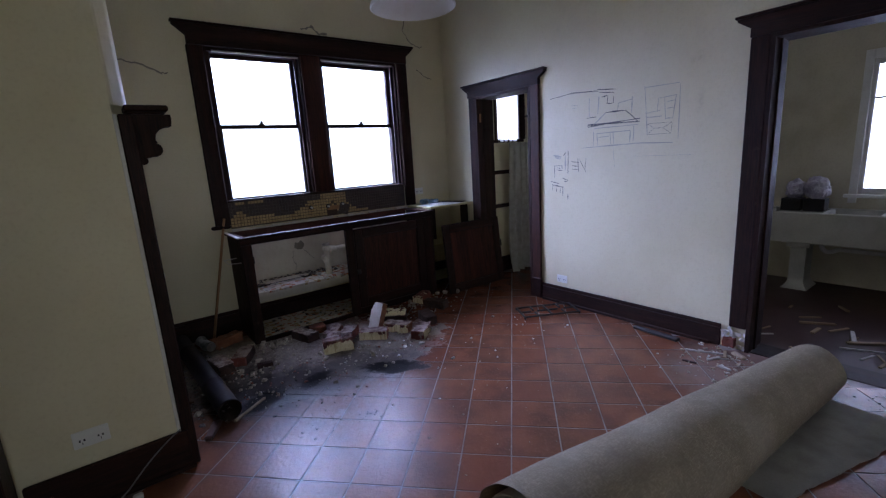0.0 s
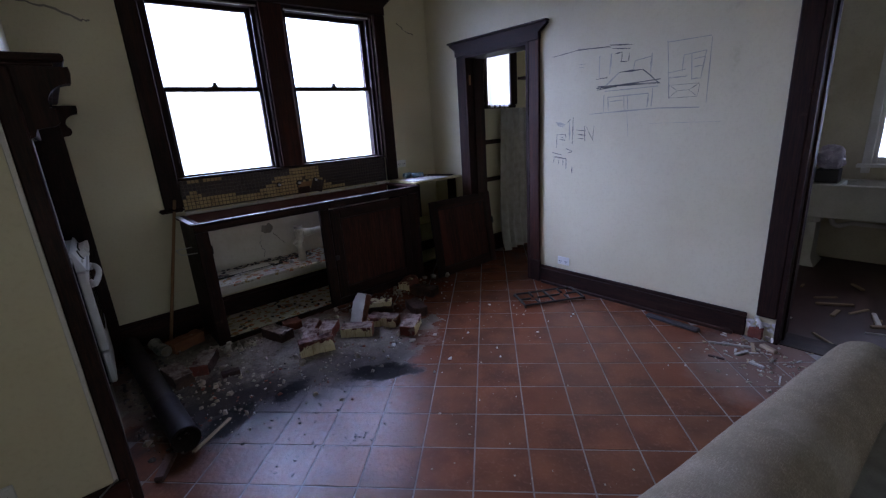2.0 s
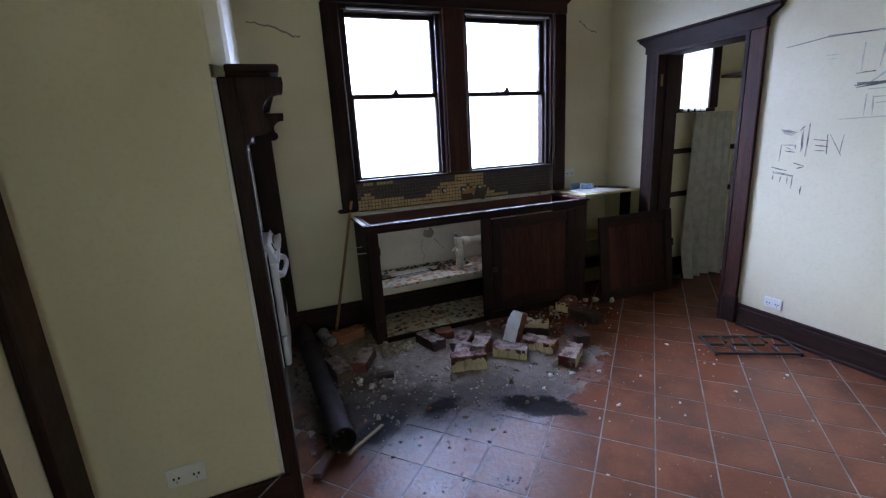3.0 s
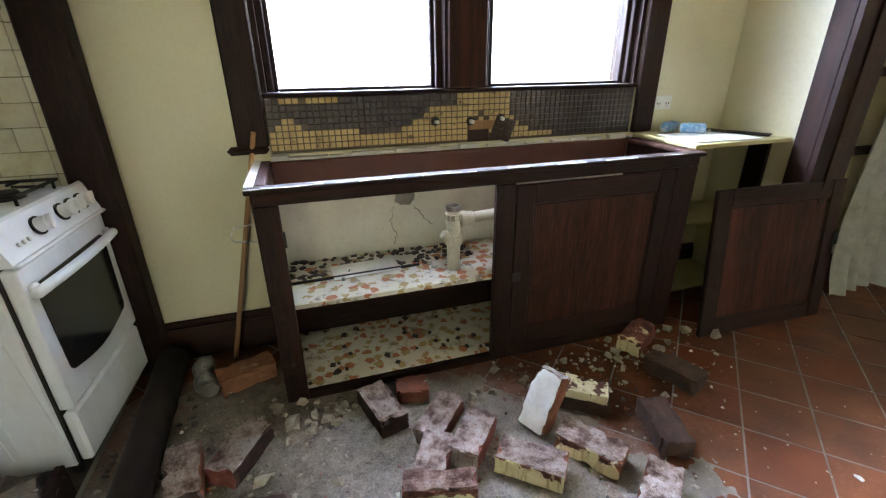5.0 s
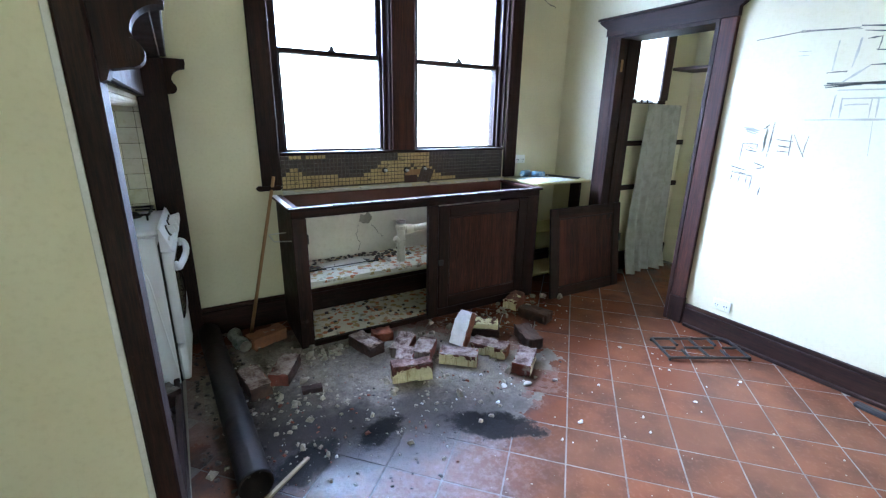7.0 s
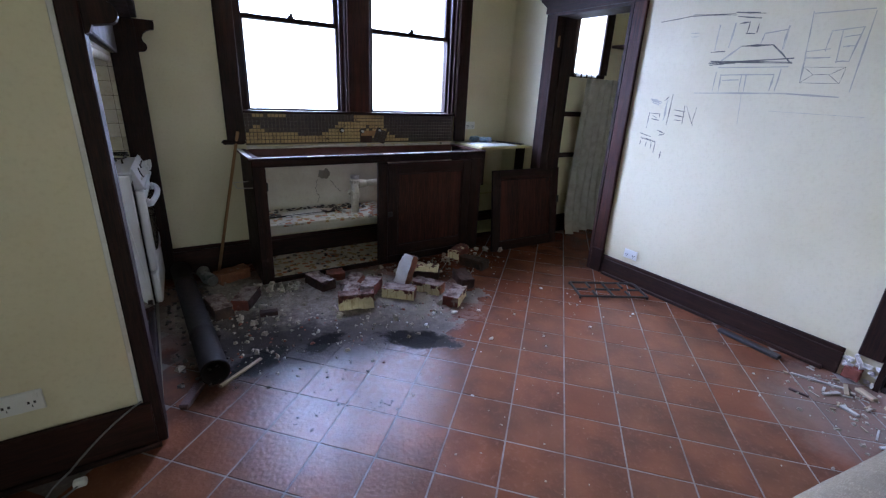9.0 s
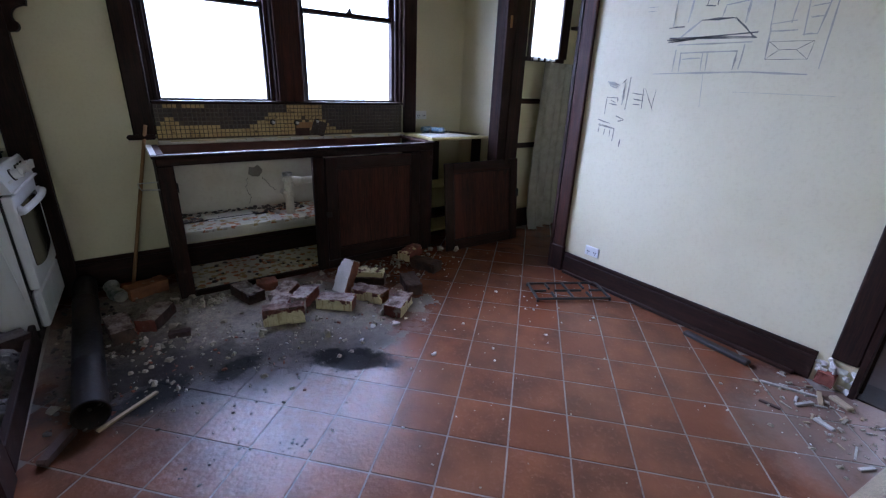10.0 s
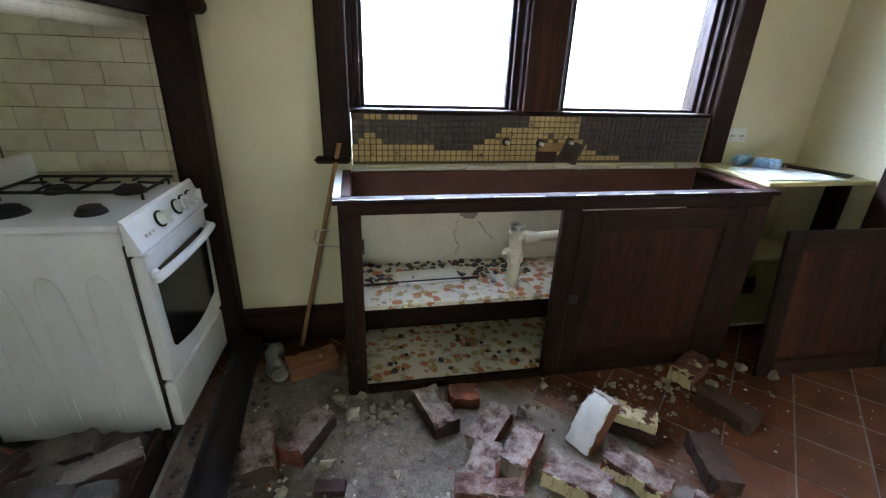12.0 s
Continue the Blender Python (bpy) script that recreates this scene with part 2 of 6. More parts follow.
LACE = surface("grey_lace", (0.44, 0.43, 0.37), (0.28, 0.265, 0.22), big=14, small=150, amount=0.7, rough=(0.85, 0.95), bump=0.5)
GLAZED = surface("cream_glazed_tile", (0.66, 0.62, 0.45), (0.44, 0.38, 0.22), big=4, small=40, amount=0.45, rough=(0.30, 0.38), bump=0.05, piece=True, vary=0.16, spots=((0.40, 0.31, 0.14), 6.0, 0.50, 0.80))
TILEDARK = surface("brown_mosaic_tile", (0.055, 0.032, 0.025), (0.03, 0.018, 0.015), big=14, small=90, amount=0.6, rough=(0.25, 0.45), bump=0.1, piece=True)
TILEBED = surface("yellow_tile_adhesive", (0.70, 0.53, 0.23), (0.46, 0.30, 0.11), big=11, small=80, amount=0.7, rough=(0.7, 0.9), bump=0.5, piece=True, spots=((0.10, 0.07, 0.035), 20.0, 0.54, 0.68))
TILEJOINT = surface("dark_mosaic_joint", (0.12, 0.09, 0.06), (0.06, 0.043, 0.03), big=11, small=80, amount=0.7, rough=(0.8, 0.95), bump=0.4)
REDPAINT = surface("red_brown_paint", (0.125, 0.038, 0.024), (0.06, 0.02, 0.014), big=5, small=50, amount=0.5, rough=(0.45, 0.65), bump=0.12)
YELLOWSHELF = surface("yellow_shelf_paint", (0.52, 0.46, 0.22), (0.40, 0.33, 0.13), big=6, small=60, amount=0.5, rough=(0.4, 0.6), bump=0.1)
PAPER = surface("old_paper", (0.80, 0.78, 0.70), (0.46, 0.40, 0.3), big=9, small=80, amount=0.45, rough=(0.8, 0.95), bump=0.1)
PRINTCAN = surface("crumpled_printed_can", (0.42, 0.43, 0.41), (0.07, 0.10, 0.08), big=28, small=90, amount=0.9, rough=(0.2, 0.4), bump=0.1, metal=0.7)
BLUECAN = surface("blue_printed_can", (0.10, 0.30, 0.52), (0.62, 0.64, 0.66), big=22, small=90, amount=0.9, rough=(0.3, 0.5), bump=0.05)
PENCIL = surface("charcoal_mark", (0.085, 0.085, 0.08), (0.20, 0.19, 0.17), big=9, small=120, amount=0.9, rough=(0.8, 0.9), bump=0.0)
PENCILPALE = surface("faint_pencil_mark", (0.36, 0.35, 0.29), (0.52, 0.49, 0.38), big=9, small=120, amount=0.9, rough=(0.8, 0.9), bump=0.0)
LAWN = surface("garden_lawn", (0.10, 0.14, 0.05), (0.2, 0.2, 0.1), big=0.6, small=8)


def liner(name, low, high):
    """Orange and brown flowered shelf paper on cream."""
    m, nt, bsdf = nodes_of(name)
    vec = coords(nt)
    vor = nt.nodes.new("ShaderNodeTexVoronoi")
    warp = nt.nodes.new("ShaderNodeVectorMath")
    warp.operation = "MULTIPLY_ADD"
    swirl = nt.nodes.new("ShaderNodeTexNoise")
    swirl.inputs["Scale"].default_value = 45.0
    nt.links.new(vec, swirl.inputs["Vector"])
    nt.links.new(swirl.outputs["Color"], warp.inputs[0])
    warp.inputs[1].default_value = (0.035, 0.035, 0.035)
    nt.links.new(vec, warp.inputs[2])
    nt.links.new(warp.outputs[0], vor.inputs["Vector"])
    vor.inputs["Scale"].default_value = 23.0
    pick = nt.nodes.new("ShaderNodeSeparateColor")
    nt.links.new(vor.outputs["Color"], pick.inputs[0])
    blob = calc(nt, "ADD", vor.outputs["Distance"], calc(nt, "MULTIPLY", fuzz(nt, vec, 60.0), 0.35))
    flower = calc(nt, "MULTIPLY", calc(nt, "LESS_THAN", blob, 0.66), calc(nt, "GREATER_THAN", pick.outputs[0], 0.35))
    hue = mixer(nt, calc(nt, "GREATER_THAN", pick.outputs[1], 0.55), (0.48, 0.17, 0.07), (0.44, 0.31, 0.13))
    col = mixer(nt, flower, (0.66, 0.61, 0.50), hue)
    col = mixer(nt, ramp(nt, fuzz(nt, vec, 13.0, 6.0, 0.7), low, high), col, (0.16, 0.12, 0.08))
    nt.links.new(col, bsdf.inputs["Base Color"])
    bsdf.inputs["Roughness"].default_value = 0.65
    relief(nt, bsdf, fuzz(nt, vec, 90.0), 0.3)
    return m


LINER = liner("flowered_shelf_paper", 0.52, 0.68)
# its dark blotches are dirt and also the shade of the lower cabinet
LINERSHADED = liner("dirty_shaded_shelf_paper", 0.50, 0.74)


def blot(nt, pos, cx, cy, rx, ry, turn, ragged, soft, grain=5.0):
    """A ragged patch of dirt on the floor: 1 inside, 0 outside."""
    sep = nt.nodes.new("ShaderNodeSeparateXYZ")
    nt.links.new(pos, sep.inputs[0])
    c, s = math.cos(radians(turn)), math.sin(radians(turn))
    dx, dy = calc(nt, "SUBTRACT", sep.outputs[0], cx), calc(nt, "SUBTRACT", sep.outputs[1], cy)
    a = calc(nt, "ADD", calc(nt, "MULTIPLY", dx, c / rx), calc(nt, "MULTIPLY", dy, s / rx))
    b = calc(nt, "ADD", calc(nt, "MULTIPLY", dx, -s / ry), calc(nt, "MULTIPLY", dy, c / ry))
    r = calc(nt, "SQRT", calc(nt, "ADD", calc(nt, "MULTIPLY", a, a), calc(nt, "MULTIPLY", b, b)))
    n = calc(nt, "MULTIPLY_ADD", fuzz(nt, pos, grain, 8.0, 0.70), ragged, -0.5 * ragged)
    return ramp(nt, calc(nt, "ADD", r, n), 1.0 + soft, 1.0 - soft)


def floor_material(name, base, dark, gloss, piece):
    """Floor tile or joint under one continuous spread of plaster dust, soot and ash, with window sheen tinted in."""
    m, nt, bsdf = nodes_of(name)
    pos = nt.nodes.new("ShaderNodeNewGeometry").outputs["Position"]
    vec = coords(nt, False, (1, 1, 1), piece)
    large, fine = fuzz(nt, vec, 6.0, 2.0, 0.45), fuzz(nt, vec, 55.0, 4.0, 0.55)
    col = mixer(nt, ramp(nt, large, 0.26, 0.74), base, dark)
    col = mixer(nt, calc(nt, "MULTIPLY", ramp(nt, fine, 0.5, 0.75), 0.22), col, tuple(min(1, v * 1.5 + 0.05) for v in base))
    if piece:
        info = nt.nodes.new("ShaderNodeObjectInfo")
        pick = info.outputs["Random"]
        col = mixer(nt, calc(nt, "MULTIPLY", pick, 0.5), col, (0.125, 0.060, 0.034))
        col = mixer(nt, calc(nt, "MULTIPLY", ramp(nt, pick, 0.75, 1.0), 0.5), col, (0.17, 0.042, 0.018))
    dust = blot(nt, pos, 0.15, -0.95, 0.92, 0.55, -22, 1.0, 0.42)
    # pale violet smear: powder plus the window's sheen painted into the colour
    sheen_dust = blot(nt, pos, 0.13, -1.80, 0.50, 0.36, 20, 1.5, 0.5, 5.0)
    col = mixer(nt, calc(nt, "MULTIPLY", dust, 0.9), col, mixer(nt, ramp(nt, calc(nt, "MULTIPLY_ADD", fuzz(nt, pos, 110.0, 5.0, 0.75), 0.6, calc(nt, "MULTIPLY", fuzz(nt, pos, 17.0, 6.0, 0.7), 0.5)), 0.34, 0.70), (0.070, 0.052, 0.042), (0.31, 0.262, 0.215)))
    col = mixer(nt, calc(nt, "MULTIPLY", sheen_dust, 0.42), col, mixer(nt, ramp(nt, fuzz(nt, pos, 26.0, 7.0, 0.72), 0.42, 0.66), (0.075, 0.055, 0.055), (0.26, 0.21, 0.22)))
    halo = blot(nt, pos, 0.12, -1.42, 0.75, 0.24, -12, 2.0, 0.45, 6.0)
    col = mixer(nt, calc(nt, "MULTIPLY", halo, 0.78), col, (0.040, 0.033, 0.032))
    east = blot(nt, pos, 2.15, -3.2, 0.42, 0.30, 0, 1.2, 0.35)
    col = mixer(nt, calc(nt, "MULTIPLY", east, 0.28), col, (0.30, 0.27, 0.245))
    soot = blot(nt, pos, -0.28, -1.28, 0.36, 0.42, 15, 1.8, 0.5, 6.0)
    col = mixer(nt, calc(nt, "MULTIPLY", soot, 0.72), col, (0.034, 0.028, 0.026))
    sooty = None
    for patch in ((0.58, -1.64, 0.24, 0.085, -38, 2.2, 0.2, 9.0), (0.08, -1.42, 0.13, 0.07, 20, 2.6, 0.25, 11.0), (-0.28, -1.45, 0.17, 0.10, 30, 2.4, 0.3, 9.0)):
        black = blot(nt, pos, *patch)
        col = mixer(nt, calc(nt, "MULTIPLY", black, 0.95), col, (0.010, 0.009, 0.009))
        sooty = black if sooty is None else calc(nt, "MAXIMUM", sooty, black)
    nt.links.new(col, bsdf.inputs["Base Color"])
    rough = calc(nt, "MULTIPLY_ADD", fuzz(nt, pos, 7.0, 3.0), 0.07, gloss)
    rough = calc(nt, "ADD", rough, calc(nt, "MULTIPLY", calc(nt, "MAXIMUM", dust, sooty), 0.42))
    rough = calc(nt, "ADD", rough, calc(nt, "MULTIPLY", sheen_dust, 0.05))
    nt.links.new(rough, bsdf.inputs["Roughness"])
    nt.links.new(calc(nt, "MULTIPLY_ADD", calc(nt, "MAXIMUM", dust, sooty), -0.12, 0.17), bsdf.inputs["Specular IOR Level"])
    relief(nt, bsdf, calc(nt, "ADD", fine, calc(nt, "MULTIPLY", dust, calc(nt, "MULTIPLY", fuzz(nt, pos, 95.0, 6.0, 0.75), 3.0))), 0.4, 0.005)
    return m


TERRACOTTA = floor_material("terracotta_floor_tile", (0.195, 0.067, 0.033), (0.092, 0.037, 0.022), 0.18, True)
DUSTBED = floor_material("mortar_dust", (0.28, 0.24, 0.20), (0.15, 0.12, 0.095), 0.80, False)
JOINT = floor_material("floor_tile_joint", (0.25, 0.21, 0.185), (0.13, 0.10, 0.085), 0.50, False)


def pane_glass():
    m, nt, bsdf = nodes_of("window_glass")
    bsdf.inputs["Transmission Weight"].default_value = 1.0
    bsdf.inputs["Roughness"].default_value = 0.02
    bsdf.inputs["IOR"].default_value = 1.45
    bsdf.inputs["Base Color"].default_value = (0.97, 0.98, 0.97, 1)
    return m


GLASS = pane_glass()


def net_fabric():
    m, nt, bsdf = nodes_of("white_net_curtain")
    vec = coords(nt)
    bsdf.inputs["Base Color"].default_value = (0.80, 0.80, 0.78, 1)
    bsdf.inputs["Roughness"].default_value = 0.9
    tr = nt.nodes.new("ShaderNodeBsdfTranslucent")
    tr.inputs[0].default_value = (0.85, 0.85, 0.84, 1)
    mx = nt.nodes.new("ShaderNodeMixShader")
    mx.inputs[0].default_value = 0.6
    nt.links.new(bsdf.outputs[0], mx.inputs[1])
    nt.links.new(tr.outputs[0], mx.inputs[2])
    nt.links.new(mx.outputs[0], nt.nodes["Material Output"].inputs[0])
    relief(nt, bsdf, fuzz(nt, vec, 120.0), 0.4)
    return m


NET = net_fabric()
SOFFIT = surface("grimy_plaster_edge", (0.42, 0.36, 0.24), (0.22, 0.17, 0.10), big=6, small=50, amount=0.6, rough=(0.6, 0.85), bump=0.3)


# ---- builders ----
def link(name, bm, material, smooth=False):
    me = bpy.data.meshes.new(name)
    bmesh.ops.recalc_face_normals(bm, faces=bm.faces)
    bm.to_mesh(me)
    bm.free()
    me.materials.append(material)
    if smooth:
        for p in me.polygons:
            p.use_smooth = True
    return new(name, me)


def part(name, bm, material, parent, label="", smooth=False):
    ob = link(name, bm, material, smooth)
    ob.parent = parent
    return tagged(ob, label)


def thing(name, m, label, category, group="", kind=""):
    ob = new(name)
    ob.empty_display_size = 0.1
    ob.matrix_basis = m
    return tagged(ob, label, category, group, kind)


def box(bm, x0, x1, y0, y1, z0, z1, bev=0.0, seg=1):
    r = bmesh.ops.create_cube(bm, size=1.0, matrix=Matrix.LocRotScale(((x0 + x1) / 2, (y0 + y1) / 2, (z0 + z1) / 2), None, (abs(x1 - x0), abs(y1 - y0), abs(z1 - z0))))
    if bev:
        es = list({e for v in r["verts"] for e in v.link_edges})
        bmesh.ops.bevel(bm, geom=es, offset=bev, segments=seg, affect="EDGES", profile=0.6)
    return bm


def boxes(*rows, bev=0.0):
    bm = bmesh.new()
    for row in rows:
        box(bm, *row, bev=bev)
    return bm


def rod(bm, a, b, r0, r1=None, seg=16, caps=True):
    a, b = Vector(a), Vector(b)
    d = b - a
    m = Matrix.Translation((a + b) / 2) @ d.to_track_quat("Z", "Y").to_matrix().to_4x4()
    bmesh.ops.create_cone(bm, cap_ends=caps, segments=seg, radius1=r0, radius2=r0 if r1 is None else r1, depth=d.length, matrix=m)
    return bm


def tube(bm, pts, r, seg=10):
    """A bent pipe along points."""
    pts = [Vector(p) for p in pts]
    rings = []
    for i, p in enumerate(pts):
        d = (pts[min(i + 1, len(pts) - 1)] - pts[max(i - 1, 0)]).normalized()
        q = d.to_track_quat("Z", "Y")
        rings.append([bm.verts.new(p + q @ Vector((r * math.cos(t), r * math.sin(t), 0))) for t in (2 * math.pi * k / seg for k in range(seg))])
    for a, b in zip(rings, rings[1:]):
        for k in range(seg):
            bm.faces.new((a[k], a[(k + 1) % seg], b[(k + 1) % seg], b[k]))
    bm.faces.new(rings[0][::-1])
    bm.faces.new(rings[-1])
    return bm


def arc(p0, p1, p2, n=8):
    """Points on a smooth bend from p0 to p2 drawn towards p1."""
    p0, p1, p2 = Vector(p0), Vector(p1), Vector(p2)
    return [p0 * (1 - t) ** 2 + p1 * 2 * t * (1 - t) + p2 * t * t for t in (k / n for k in range(n + 1))]


def lathe(bm, profile, seg=24, m=Matrix.Identity(4)):
    rings = [[bm.verts.new(m @ Vector((r * math.cos(t), r * math.sin(t), z))) for t in (2 * math.pi * k / seg for k in range(seg))] for r, z in profile]
    for a, b in zip(rings, rings[1:]):
        for k in range(seg):
            bm.faces.new((a[k], a[(k + 1) % seg], b[(k + 1) % seg], b[k]))
    return bm


def extrude_profile(bm, outline, thickness, m):
    """A flat outline (x, z) given a thickness along y, then posed."""
    n = len(outline)
    a = [bm.verts.new(m @ Vector((x, 0, z))) for x, z in outline]
    b = [bm.verts.new(m @ Vector((x, thickness, z))) for x, z in outline]
    bm.faces.new(a)
    bm.faces.new(b[::-1])
    for k in range(n):
        bm.faces.new((a[k], b[k], b[(k + 1) % n], a[(k + 1) % n]))
    return bm


def lump(bm, centre, size, seed, rough=0.3, cuts=2):
    """A broken angular lump: the hull of a few stray points."""
    rng = random.Random(seed * 7 + 3)
    vs = []
    for k in range(9 + 4 * cuts):
        d = Vector((rng.uniform(-1, 1), rng.uniform(-1, 1), rng.uniform(-1, 1)))
        d = d.normalized() * (0.5 + rough * rng.uniform(-0.35, 0.25))
        vs.append(bm.verts.new(Vector((d.x * size[0], d.y * size[1], d.z * size[2])) + Vector(centre)))
    r = bmesh.ops.convex_hull(bm, input=vs, use_existing_faces=False)
    loose = [v for v in vs if v.is_valid and not v.link_faces]
    if loose:
        bmesh.ops.delete(bm, geom=loose, context="VERTS")
    return bm


def wall(name, along, a0, a1, t0, t1, z0, z1, holes=(), material=None):
    """A wall with thickness and openings (a0, a1, z0, z1) that go through it."""
    mat_ = material or CREAM
    As = sorted({a0, a1, *[h[0] for h in holes], *[h[1] for h in holes]})
    Zs = sorted({z0, z1, *[h[2] for h in holes], *[h[3] for h in holes]})
    def solid(i, j):
        if not (0 <= i < len(As) - 1 and 0 <= j < len(Zs) - 1):
            return False
        a, z = (As[i] + As[i + 1]) / 2, (Zs[j] + Zs[j + 1]) / 2
        return not any(h[0] < a < h[1] and h[2] < z < h[3] for h in holes)
    bm = bmesh.new()
    P = (lambda a, t, z: (a, t, z)) if along == "x" else (lambda a, t, z: (t, a, z))
    def quad(*c):
        bm.faces.new([bm.verts.new(P(*q)) for q in c])
    for i in range(len(As) - 1):
        for j in range(len(Zs) - 1):
            if not solid(i, j):
                continue
            l, r, d, u = As[i], As[i + 1], Zs[j], Zs[j + 1]
            quad((l, t0, d), (r, t0, d), (r, t0, u), (l, t0, u))
            quad((l, t1, d), (r, t1, d), (r, t1, u), (l, t1, u))
            if not solid(i - 1, j): quad((l, t0, d), (l, t1, d), (l, t1, u), (l, t0, u))
            if not solid(i + 1, j): quad((r, t0, d), (r, t1, d), (r, t1, u), (r, t0, u))
            if not solid(i, j - 1): quad((l, t0, d), (r, t0, d), (r, t1, d), (l, t1, d))
            if not solid(i, j + 1): quad((l, t0, u), (r, t0, u), (r, t1, u), (l, t1, u))
    bmesh.ops.remove_doubles(bm, verts=bm.verts, dist=1e-5)
    return tagged(link(name, bm, mat_), kind="structure")


def setting(name, bm, material, label="", smooth=False):
    return tagged(link(name, bm, material, smooth), label, kind="structure")


# ---- structure ----
setting("ground", boxes((-40, 40, 0.26, 60, -0.6, -0.5), (5.4, 60, -40, 0.26, -0.6, -0.5)), LAWN)
backdrop = tagged(link("backdrop", boxes((-16, 22, 9.0, 9.1, -0.5, 11), (14.0, 14.1, -16, 9.0, -0.5, 11)), HAZE), kind="structure")
wall_north = wall("wall_north", "x", -1.5, XE, 0.0, 0.26, -0.05, CEIL, [(WIN[0], WIN[1], 0.928, WIN[3])])
wall_east = wall("wall_east", "y", -5.4, 0.26, XE, XE + WT, -0.25, CEIL, [(PAN[0], PAN[1], -0.25 + 0.2, PAN[2]), (LAU[0], LAU[1], -0.05, LAU[2])])
wall_south = wall("wall_south", "x", -0.60, XE, YS - 0.14, YS, -0.05, CEIL)
wall_west = wall("wall_west", "y", -5.4, -1.82, -1.55, -1.36, -0.05, CEIL, [(-3.05, -2.20, -0.04, 2.03)])
wall_back = wall("wall_back", "x", -1.55, XE, -5.55, -5.4, -0.05, CEIL, [(-1.35, -0.65, 0.0, 2.10)])
wall_hall = wall("wall_hall", "y", -3.4, -1.9, -2.6, -2.5, -0.05, CEIL)
setting("hall_floor", boxes((-2.5, -1.36, -3.4, -1.9, -0.06, -0.006)), LAUNDRYFLOOR)
setting("hall_side", boxes((-2.5, -1.55, -3.5, -3.4, -0.05, CEIL), (-2.5, -1.55, -1.95, -1.85, -0.05, CEIL)), CREAM)
# chimney breast: south cheek, pier ends, back of the recess, flue wall above the mantel
setting("chimney_breast_cheek", boxes((-1.36, XW - 0.062, -1.82, -1.70, -0.05, CEIL), (XW - 0.0619, XW - 0.047, -1.80, -1.70, -0.05, 1.70)), CREAM)
bm = boxes((-0.84, XW, -1.70, 0.0, 1.50, CEIL))
rings = [[bm.verts.new((x, y, z)) for x, y in ((XW - 0.0618, -1.8198), (XW - 0.05, -1.812), (XW - 0.012, -1.752), (XW, -1.725), (XW, -1.7003), (XW - 0.0618, -1.7003))] for z in (1.739, CEIL)]
for k in range(6):
    bm.faces.new((rings[0][k - 1], rings[0][k], rings[1][k], rings[1][k - 1]))
setting("chimney_breast_upper", bm, CREAM)
setting("recess_back", boxes((-1.40, -1.33, -1.70, 0.0, -0.05, CEIL)), TILEBACK)
setting("recess_soffit", boxes((-1.33, -0.84, -1.70, 0.0, 1.75, 1.80)), PLASTER)
setting("recess_side", boxes((-1.33, XW - 0.012, -0.075, -0.002, -0.05, 1.75)), TILEBACK)
setting("ceiling", boxes((-2.6, XE + WT, -5.5, 0.2, CEIL, CEIL + 0.1)), CEILING)
setting("floor", boxes((-1.36, XE + WT, -5.4, 0.05, -0.10, -0.0016)), JOINT)

# pantry
setting("pantry_floor", boxes((XE + WT, 3.75, -1.6, 0.1, -0.10, -0.005)), JOINT)
wall("pantry_wall_north", "x", XE + WT, 3.85, 0.22, 0.30, -0.1, 2.8, [(2.7, 3.6, 1.40, 2.45)])
wall("pantry_wall_east", "y", -1.7, 0.2, 3.75, 3.85, -0.1, 2.8)
wall("pantry_wall_south", "x", XE + WT, 3.85, -1.75, -1.6, -0.1, 2.8)
setting("pantry_ceiling", boxes((XE + WT, 3.85, -1.7, 0.2, 2.75, 2.85)), CEILING)

# laundry
setting("laundry_floor", boxes((XE + WT - 0.02, XL + 0.2, -5.2, -1.75, ZL - 0.1, ZL)), LAUNDRYFLOOR)
LW = (-4.20, -3.235, 0.82, 2.11)
wall("laundry_wall_east", "y", -5.2, -1.75, XL, XL + 0.2, ZL - 0.1, 2.8, [LW], PLASTER)
wall("laundry_wall_north", "x", XE + WT, XL, -1.9, -1.75, ZL - 0.1, 2.8, (), PLASTER)
wall("laundry_wall_south", "x", XE + WT, XL, -5.35, -5.2, ZL - 0.1, 2.8, (), PLASTER)
setting("laundry_ceiling", boxes((XE + WT, XL + 0.2, -5.3, -1.75, 2.72, 2.82)), CEILING)
setting("laundry_cornice", boxes((XL - 0.09, XL, -5.2, -1.9, 2.63, 2.72), bev=0.03), WHITEPAINT)


# ---- joinery fixed to the walls ----
def cornice_head(name, along, a0, a1, face, z0, z1, out, sign, horn=0.10):
    """Door or window head casing with flared pointed ends."""
    t = z1 - z0
    outline = [(a0, z0), (a1, z0), (a1, z0 + 0.45 * t), (a1 + horn, z1 - 0.012), (a1 + horn, z1), (a0 - horn, z1), (a0 - horn, z1 - 0.012), (a0, z0 + 0.45 * t)]
    bm = bmesh.new()
    m = Matrix.Translation((0, face, 0)) if along == "x" else Matrix.Translation((face, 0, 0)) @ Matrix.Rotation(radians(90), 4, "Z")
    extrude_profile(bm, outline, sign * out, m)
    if along == "x":
        box(bm, a0 - horn - 0.01, a1 + horn + 0.01, face + sign * (out + 0.02), face, z1 + 0.001, z1 + 0.018, 0.004)
    else:
        box(bm, face - sign * (out + 0.02), face, a0 - horn - 0.01, a1 + horn + 0.01, z1 + 0.001, z1 + 0.018, 0.004)
    return setting(name, bm, DARKWOODX if along == "x" else DARKWOODY)


